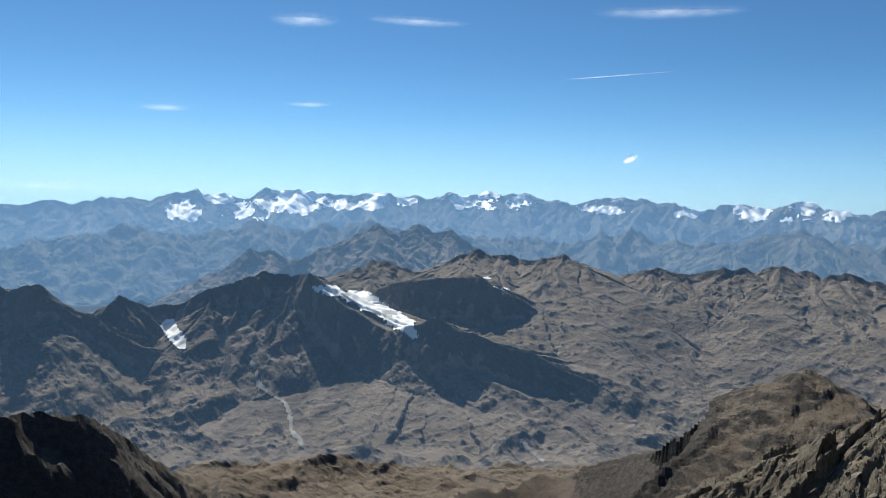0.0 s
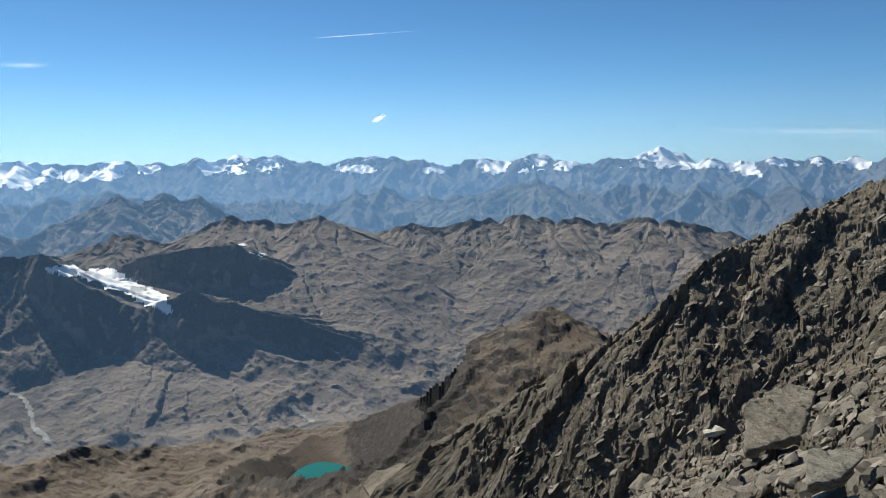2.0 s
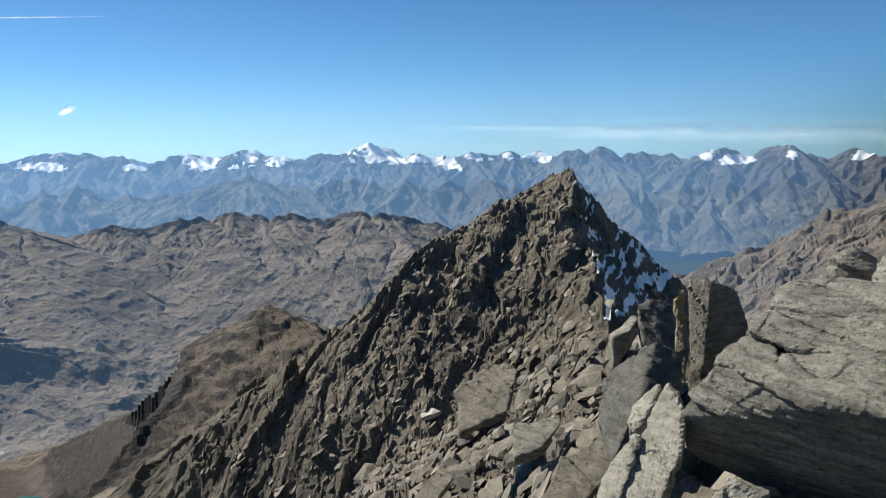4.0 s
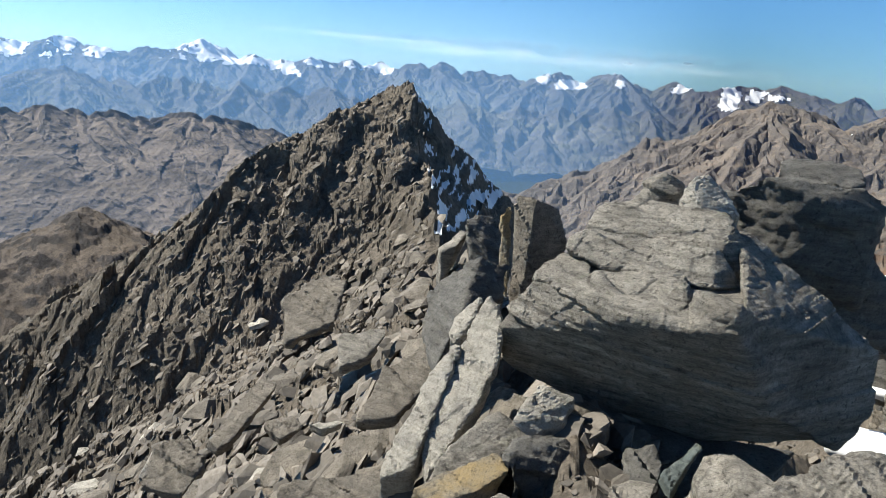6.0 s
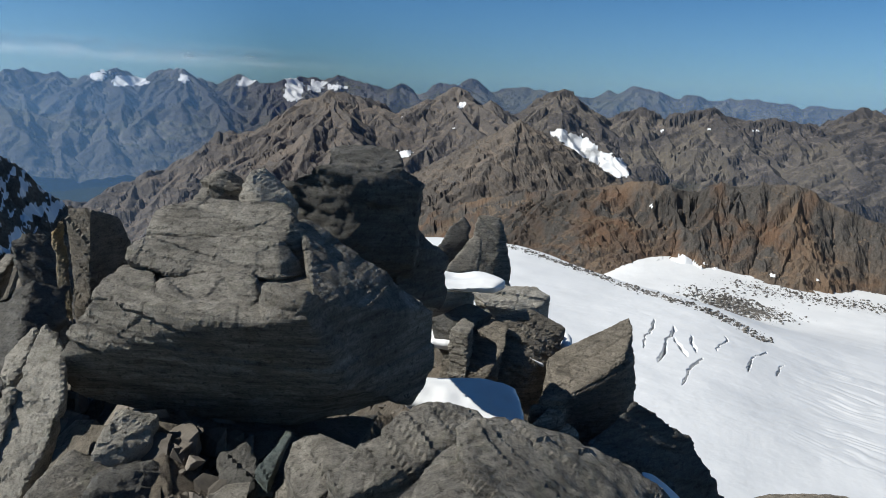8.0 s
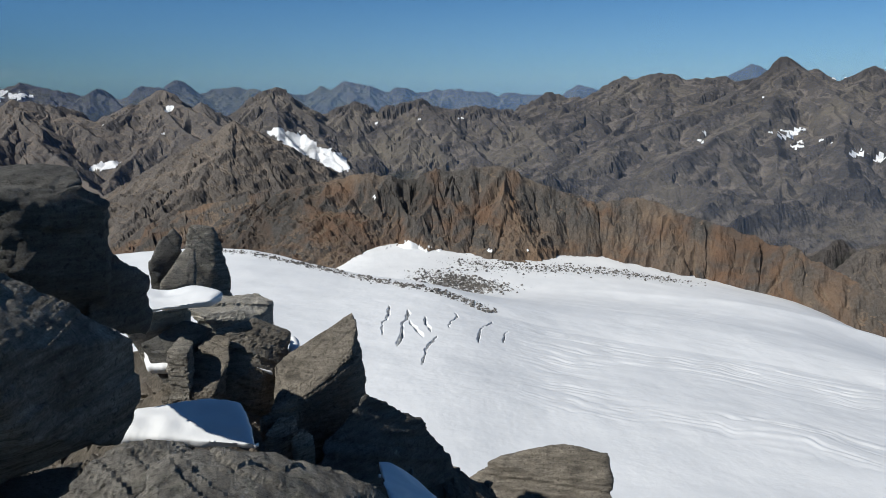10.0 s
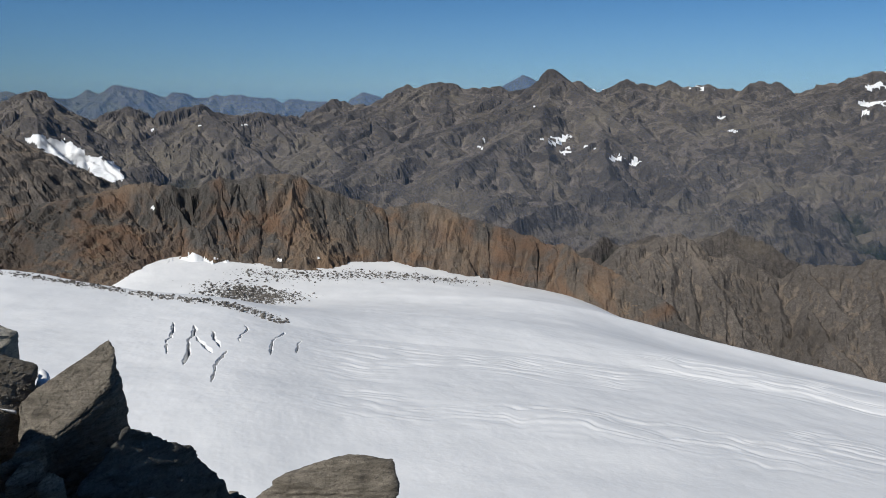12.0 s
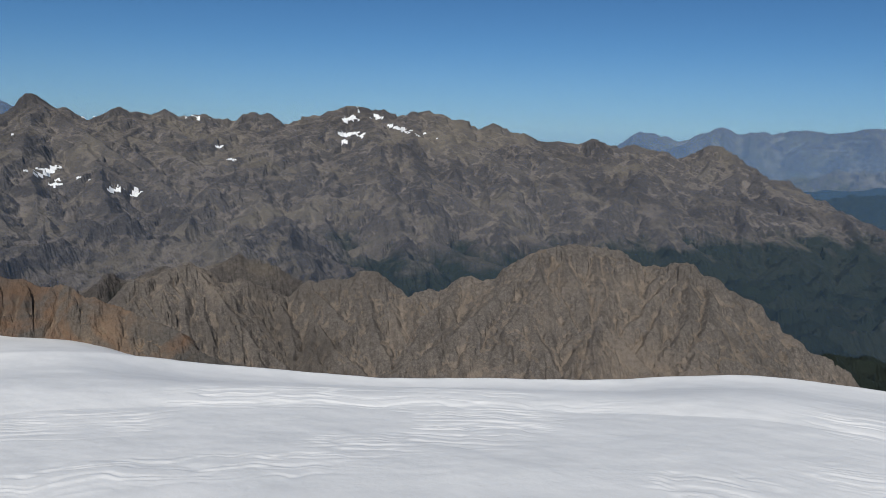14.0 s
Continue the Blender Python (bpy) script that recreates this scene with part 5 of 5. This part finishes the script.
rock((3.78, 0.8, -1.66), -78, [(-0.31, -0.1, -0.08), (-0.19, 0.0, 0.01), (-0.06, 0.08, 0.08), (0.05, 0.15, 0.1), (0.16, 0.2, 0.08), (0.3, 0.22, 0.02), (0.37, 0.2, -0.03), (0.17, -0.1, 0.02), (-0.09, -0.3, -0.1), (-0.31, -0.4, -0.11), (-0.42, -0.25, -0.08)],
     GNEISS, "rough grey hump of rock in front of the huge boulder", 0.016, 0.9, 58, (0.9, 0.2), 0.25, 0.4)
rock((3.21, 0.22, -1.47), -82, [(-0.52, -0.5, 0.12), (-0.43, -0.35, 0.15), (-0.31, -0.05, 0.14), (-0.24, 0.02, 0.16), (-0.15, 0.08, 0.16), (-0.0, 0.12, 0.12), (0.17, 0.18, 0.05), (0.37, 0.2, -0.02), (0.55, 0.15, -0.12), (0.65, 0.05, -0.22), (-0.05, -0.3, 0.16), (-0.31, -0.7, 0.24), (0.23, -0.4, 0.04), (-0.19, -0.12, 0.15)],
     GNEISS, "large speckled grey rock close to the viewpoint", 0.014, 0.9, 59, (0.5, 0.2), 0.15, 0.5)
rock((9.64, 0.96, -3.24), -82, [(-0.75, 0.11, -0.2), (-0.4, 0.24, 0.06), (-0.1, 0.37, 0.3), (0.09, 0.24, 0.26), (0.06, 0.02, 0.03), (-0.16, -0.22, -0.26), (-0.49, -0.09, -0.3)],
     GNEISS_BROWN, "broken brown-grey rock between snow patches", 0.022, 0.8, 60, (0.6, 0.2), 0.3, 0.5)
rock((9.84, 0.67, -3.24), -82, [(-0.38, 0.23, 0.3), (0.08, 0.34, 0.37), (0.52, 0.34, 0.14), (0.39, 0.23, -0.15), (0.3, 0.11, -0.26), (0.21, 0.0, -0.71), (-0.23, 0.11, 0.07), (-0.08, -0.06, -0.22), (-0.47, -0.11, -0.37)],
     GNEISS_BROWN, "cracked brown-grey block leaning between snow patches", 0.022, 0.9, 72, (0.5, 0.2), 0.3, 0.5)
rock((9.59, -0.2, -3.34), -84, [(-0.56, 0.32, -0.02), (-0.26, 0.38, 0.17), (0.11, 0.38, 0.37), (0.44, 0.4, 0.54), (0.45, 0.22, 0.4), (0.36, 0.0, 0.18), (0.14, -0.11, -0.02), (-0.28, -0.16, -0.26), (-0.66, -0.1, -0.41), (-0.59, -0.29, -0.49), (-0.09, -0.06, -0.92), (0.46, 0.11, -0.99), (0.57, 0.23, -0.43), (0.45, 0.17, -0.05)],
     GNEISS_BROWN, "tilted pointed slab at the edge of the ridge", 0.022, 0.9, 61, (-0.55, 0.1), 0.25, 0.5)
rock((8.43, 0.26, -3.45), -82, [(-0.26, -0.17, 0.09), (-0.03, 0.0, 0.16), (0.17, 0.11, 0.2), (0.18, 0.06, 0.09), (-0.17, -0.11, -0.0)],
     GNEISS_BROWN, "small stone beside a snow patch", 0.02, 0.6, 62, (0.2, 0.1), 0.15, 0.3)
rock((8.26, 0.08, -3.66), -83, [(-0.4, -0.11, 0.14), (-0.21, 0.0, 0.31), (-0.06, 0.11, 0.28), (0.01, 0.06, 0.09), (-0.3, -0.11, 0.06)],
     GNEISS, "small stone below a tilted slab", 0.02, 0.7, 63, (0.4, 0.1), 0.2, 0.3)
rock((8.12, -0.13, -3.68), -83, [(-0.34, -0.09, 0.16), (-0.21, 0.0, 0.26), (-0.06, 0.07, 0.13), (-0.06, 0.0, 0.03), (-0.26, -0.09, 0.08)],
     GNEISS, "small rounded stone below a tilted slab", 0.02, 0.7, 74, (0.4, 0.1), 0.2, 0.3)
rock((10.29, 1.77, -2.83), -80, [(-0.45, -0.29, 0.07), (-0.08, 0.0, 0.1), (0.34, 0.11, 0.07), (0.36, 0.0, -0.05), (0.13, -0.11, -0.16), (-0.16, -0.23, -0.08)],
     GNEISS_PALE, "flat pale stone beside a snow patch", 0.022, 0.6, 64, (0.1, 0.1), 0.3, 0.6)
rock((11.21, 0.81, -3.01), -82, [(-0.79, 0.0, 0.08), (-0.4, 0.34, 0.09), (0.2, 0.46, 0.07), (0.41, 0.34, -0.03), (0.25, 0.11, -0.14), (-0.15, -0.11, -0.15), (-0.6, -0.23, -0.0)],
     GNEISS_PALE, "flat whitish stone at the edge of the ridge", 0.022, 0.9, 65, (0.2, 0.1), 0.3, 0.6)
rock((9.91, 1.5, -2.95), -81, [(-0.44, -0.23, 0.02), (0.08, 0.24, 0.13), (0.4, 0.34, -0.03), (-0.03, -0.33, -0.13)],
     GNEISS_DARK, "dark stone below a flat slab", .022, .8, 66, (.2,.1), .3, .8)
rock((9.52, 1.42, -2.95), -81, [(-0.17, -0.06, -0.01), (-0.01, 0.17, 0.07), (0.14, 0.06, 0.02), (0.05, -0.17, -0.06)],
     GNEISS, "small grey stone between flat slabs", .02, .7, 67, (.2,.1), .3, .8)
rock((7.59, 1.42, -2.5), -79, [(-0.88, -0.1, 0.83), (-0.78, 0.0, 0.93), (-0.65, 0.1, 0.95), (-0.48, 0.1, 0.87), (-0.39, 0.05, 0.72), (-0.48, -0.05, 0.67), (-0.69, -0.1, 0.69)],
     GNEISS, "dark stone in the gap beside the huge boulder", 0.022, 0.8, 68, (0.2, 0.1), 0.3, 0.5)
rock((9.04, -1.13, -4.1), -88, [(-0.77, -0.2, 0.35), (-0.46, 0.0, 0.62), (-0.03, 0.15, 0.24), (0.26, 0.3, 0.09), (0.56, 0.4, -0.36), (0.74, 0.5, -0.84), (-0.64, -0.6, -0.46), (-1.06, -0.6, 0.03), (-0.97, -0.4, 0.24)],
     GNEISS_DARK, "dark steep rock falling towards the glacier", 0.03, 1.2, 69, (0.4, 0.1), 0.4, 0.8)
rock((13.72, 2.24, -2.65), -80, [(-0.29, -0.1, -0.19), (-0.08, 0.0, 0.18), (0.15, 0.1, 0.34), (0.27, 0.1, 0.17), (0.24, 0.0, -0.01), (-0.14, -0.1, -0.43)],
     GNEISS_DARK, "dark leaning stone on the ridge", 0.026, 0.6, 70, (1.0, 0.1), 0.2, 0.6)
rock((13.34, 1.7, -2.84), -82, [(-0.17, 0.1, 0.36), (-0.09, 0.15, 0.63), (0.31, 0.15, 0.58), (0.28, 0.1, 0.16), (0.23, 0.05, -0.07), (0.52, 0.15, -0.33), (0.45, 0.1, -0.55), (-0.06, -0.05, -0.55), (-0.11, 0.0, -0.07)],
     GNEISS, "upright grey stone on the ridge", 0.026, 0.7, 71, (1.0, 0.1), 0.25, 0.6)
rock((13.0, 1.85, -2.9), -82, [(-0.39, -0.15, -0.1), (0.06, 0.1, 0.45), (0.18, 0.05, 0.34), (0.14, -0.1, -0.16), (-0.17, -0.15, -0.16)],
     GNEISS, "grey slab leaning against an upright stone", 0.026, 0.6, 73, (1.0, 0.1), 0.2, 0.6)
rock((4.23, 5.87, -3.22), -36, [(-0.3, -0.14, -0.21), (0.01, 0.17, 0.09), (0.21, 0.32, 0.26), (0.34, 0.1, 0.21), (-0.11, -0.26, -0.18), (-0.21, -0.26, -0.23)],
     GNEISS_BROWN, "long brown-grey slab tilted on the stony slope", .022, .5, 81, (.6,.3), .1, .12)
rock((6.0, 6.09, -3.04), -45, [(-0.29, 0.21, 0.02), (0.22, 0.16, 0.17), (0.25, 0.04, 0.11), (0.03, -0.2, -0.1), (-0.26, -0.2, -0.21)],
     GNEISS, "flat grey slab on the stony slope", .024, .6, 82, (.6,.3), .1, .12)
rock((4.38, 5.41, -3.24), -39, [(-0.21, 0.14, -0.02), (0.08, 0.07, 0.07), (0.17, -0.08, 0.03), (-0.06, -0.12, -0.09)],
     GNEISS_BROWN, "angular brown-grey stone on the slope", .022, .7, 83, (.6,.3), .1, .12)
rock((3.65, 3.82, -2.91), -44, [(-0.48, 0.19, -0.07), (-0.08, 0.11, 0.03), (0.34, 0.05, 0.16), (0.42, -0.1, 0.1), (0.21, -0.26, -0.07), (-0.5, 0.02, -0.18)],
     GNEISS_BROWN, "low brown-grey slab on the stony slope", .02, .7, 84, (.3,.3), .1, .12)
rock((4.77, 4.4, -2.62), -47, [(-0.36, -0.23, -0.26), (-0.15, 0.18, 0.06), (0.23, 0.31, 0.26), (0.31, -0.04, 0.09), (-0.03, -0.29, -0.18)],
     GNEISS_BROWN, "brown-grey slab leaning on the slope", .024, .8, 85, (.9,.3), .1, .12)
rock((6.71, 7.74, -3.1), -41, [(-0.43, 0.26, -0.04), (0.06, 0.46, 0.28), (0.42, 0.18, 0.27), (0.25, -0.42, -0.13), (-0.35, -0.46, -0.4)],
     GNEISS_BROWN, "broad brown slab on the face of the pyramid", .03, .9, 86, (.9,.3), .1, .12)
rock((3.2, 5.3, -3.14), -31, [(-0.28, -0.01, -0.14), (-0.13, 0.26, 0.06), (0.13, 0.18, 0.15), (0.22, -0.13, 0.05), (0.05, -0.31, -0.12)],
     GNEISS_BROWN, "brown angular block low on the slope", .024, .9, 87, (.6,.3), .1, .12)
rock((4.62, 5.11, -3.19), -42, [(-0.18, 0.07, -0.03), (0.08, 0.01, 0.04), (0.15, -0.06, 0.03), (-0.06, -0.04, -0.05)],
     GNEISS_PALE, "small flat pale stone on the slope", .02, .5, 88, (.3,.3), .1, .12)
snow_patch((9.95, 1.64, -2.5), -80, [(-0.77, 0.87, 0.04), (-0.61, 0.67, 0.03), (-0.36, 0.36, 0.02), (-0.09, 0.65, 0.03), (0.45, 0.5, 0.02), (0.68, 0.09, 0.0), (0.53, -0.16, -0.01), (-0.32, -0.1, -0.01), (-0.42, -0.33, -0.02)],
           "shaded bluish snow patch between the stones", 91, 0.15, .12)
snow_patch((9.82, 1.71, -3.17), -80, [(-0.2, 0.38, 0.03), (-0.01, 0.22, 0.02), (0.23, -0.02, -0.0), (0.1, -0.31, -0.03), (-0.17, -0.21, -0.02)],
           "small white snow patch between stones", 92, 0.15, .12)
snow_patch((7.54, 0.85, -2.99), -80, [(-0.82, -0.11, -0.01), (-0.72, 0.4, 0.05), (-0.46, 0.33, 0.03), (-0.02, 0.38, 0.05), (0.25, 0.17, 0.02), (0.34, -0.62, -0.07), (0.15, -0.54, -0.07), (-0.06, -0.4, -0.05), (-0.44, -0.22, -0.02)],
           "smooth white snow drift beside the huge boulder", 93, 0.15, .12)
snow_patch((7.8, -0.91, -4.03), -97, [(-0.26, 0.41, 0.10), (-0.00, 0.52, -0.10), (0.47, -0.09, -0.18), (-0.01, -0.58, 0.02), (-0.19, -0.28, 0.18)],
           "shaded snow patch in a rock cleft", 94, .2, .1)
snow_patch((10.44, 0.17, -3.33), -89, [(-0.08, -0.17, -0.05), (-0.02, 0.29, 0.05), (0.08, 0.17, 0.0), (0.05, -0.29, 0.0)],
           "thin snow strip behind a tilted slab", 96, .15, .1)
snow_patch((9.95, 0.54, -3.42), -87, [(-0.2, 0.2, 0.02), (0.13, 0.08, -0.06), (0.13, -0.15, -0.03), (-0.08, -0.15, 0.05)],
           "thin snow strip on a rock ledge", 97, .1, .1)
rock((13.77, -4.07, -7.28), -107, [(-1.4, -0.2, -0.3), (-0.78, 0, 0.12), (-0.27, 0.2, 0.31), (0.63, 0.3, 0.47), (1.47, 0.2, 0.34), (1.6, -0.2, -0.6), (1.2, -0.6, -1.2), (-1.3, -0.6, -1.0)],
     GNEISS_BROWN, "large flat brown-grey slab above the glacier", 0.04, 1.5, 98, (0.1, 0.1), 1.2, 0.6)


# ---- old snow on the shaded side of the pyramid ----
dust_rng = np.random.default_rng(12)
remnants = []
for k in range(150):
    down, across = dust_rng.random() ** 0.7, dust_rng.random()
    mid_yaw = -47.3 - down * (2.6 + 5.4 * across)
    remnants.append((mid_yaw, -1.9 - down * (10.2 - 3.0 * across), dust_rng.uniform(0.06, 0.3) * (0.5 + down), dust_rng.uniform(0.08, 0.42) * (0.5 + down), 1.1))
drape("snow_dusting", SUMMIT_GRID, remnants, 0.03, PATCH_SNOW, "patchy old snow on the steep shaded rock face", 0.45, joined=True)


# ---- single slabs on the slope between the boulder and the pyramid ----
def rock_slab(spot, size, lean, rng, material, label):
    bm = bmesh.new()
    for p in rng.normal(size=(16, 3)):
        p = p / np.abs(p).max() ** 0.8 / np.linalg.norm(p) ** 0.2
        bm.verts.new(p * (size * 0.5, size * rng.uniform(0.3, 0.42), size * 0.14))
    bmesh.ops.convex_hull(bm, input=bm.verts)
    for v in [v for v in bm.verts if not v.link_faces]:
        bm.verts.remove(v)
    me = bpy.data.meshes.new("flat_stone")
    bm.to_mesh(me)
    bm.free()
    me.materials.append(material)
    ob = new("flat_stone", me)
    z = float(summit_height(np.array([spot[0]]), np.array([spot[1]]))[0])
    ob.matrix_world = pose(spot[0], spot[1], z + size * 0.05, *lean)
    tagged(ob, label, "stone", "stones on the slope")


slab_rng = np.random.default_rng(77)
for k in range(190):
    where = polar(-24 - 36 * slab_rng.random(), 5.2 + 17 * slab_rng.random() ** 1.5)
    pale = slab_rng.random() < 0.12
    rock_slab(where, slab_rng.uniform(0.2, 0.75), (slab_rng.uniform(-22, 12), slab_rng.uniform(-50, -10), slab_rng.uniform(-20, 40)), slab_rng,
              GNEISS_PALE if pale else GNEISS_BROWN, "pale flat stone lying on the rubble slope" if pale else "brown-grey flat stone lying on the rubble slope")

# ---- moraine on the glacier ----
def along_spot(points, wide_m):
    def spot(rng):
        k = rng.random() * (len(points) - 1)
        a, b = np.array(points[int(k)]), np.array(points[int(k) + 1])
        return tuple(a + (b - a) * (k % 1) + rng.normal(size=2) * wide_m)
    return spot


MORAINE = stone_material("moraine_stone", (0.22, 0.20, 0.175), (0.09, 0.085, 0.08))
scatter("moraine_stones", 1500, along_spot([polar(-82, 400), polar(-88, 360), polar(-92, 336), polar(-96, 313), polar(-100, 294), polar(-103.5, 276)], 2.2), (0.3, 1.8), "line of dark moraine stones on the glacier", MORAINE, 0.5, 0.1, glacier_height)
scatter("moraine_stones", 2600, along_spot([polar(-99.5, 440), polar(-101, 425), polar(-103, 415)], 9), (0.4, 2.2), "fan of grey rubble below the red ridge", MORAINE, 0.5, 0.1, glacier_height)
scatter("moraine_stones", 1400, along_spot([polar(-101, 470), polar(-106, 475), polar(-111, 482), polar(-117, 485)], 8), (0.4, 2.4), "fallen rocks at the foot of the red ridge", MORAINE, 0.5, 0.1, glacier_height)
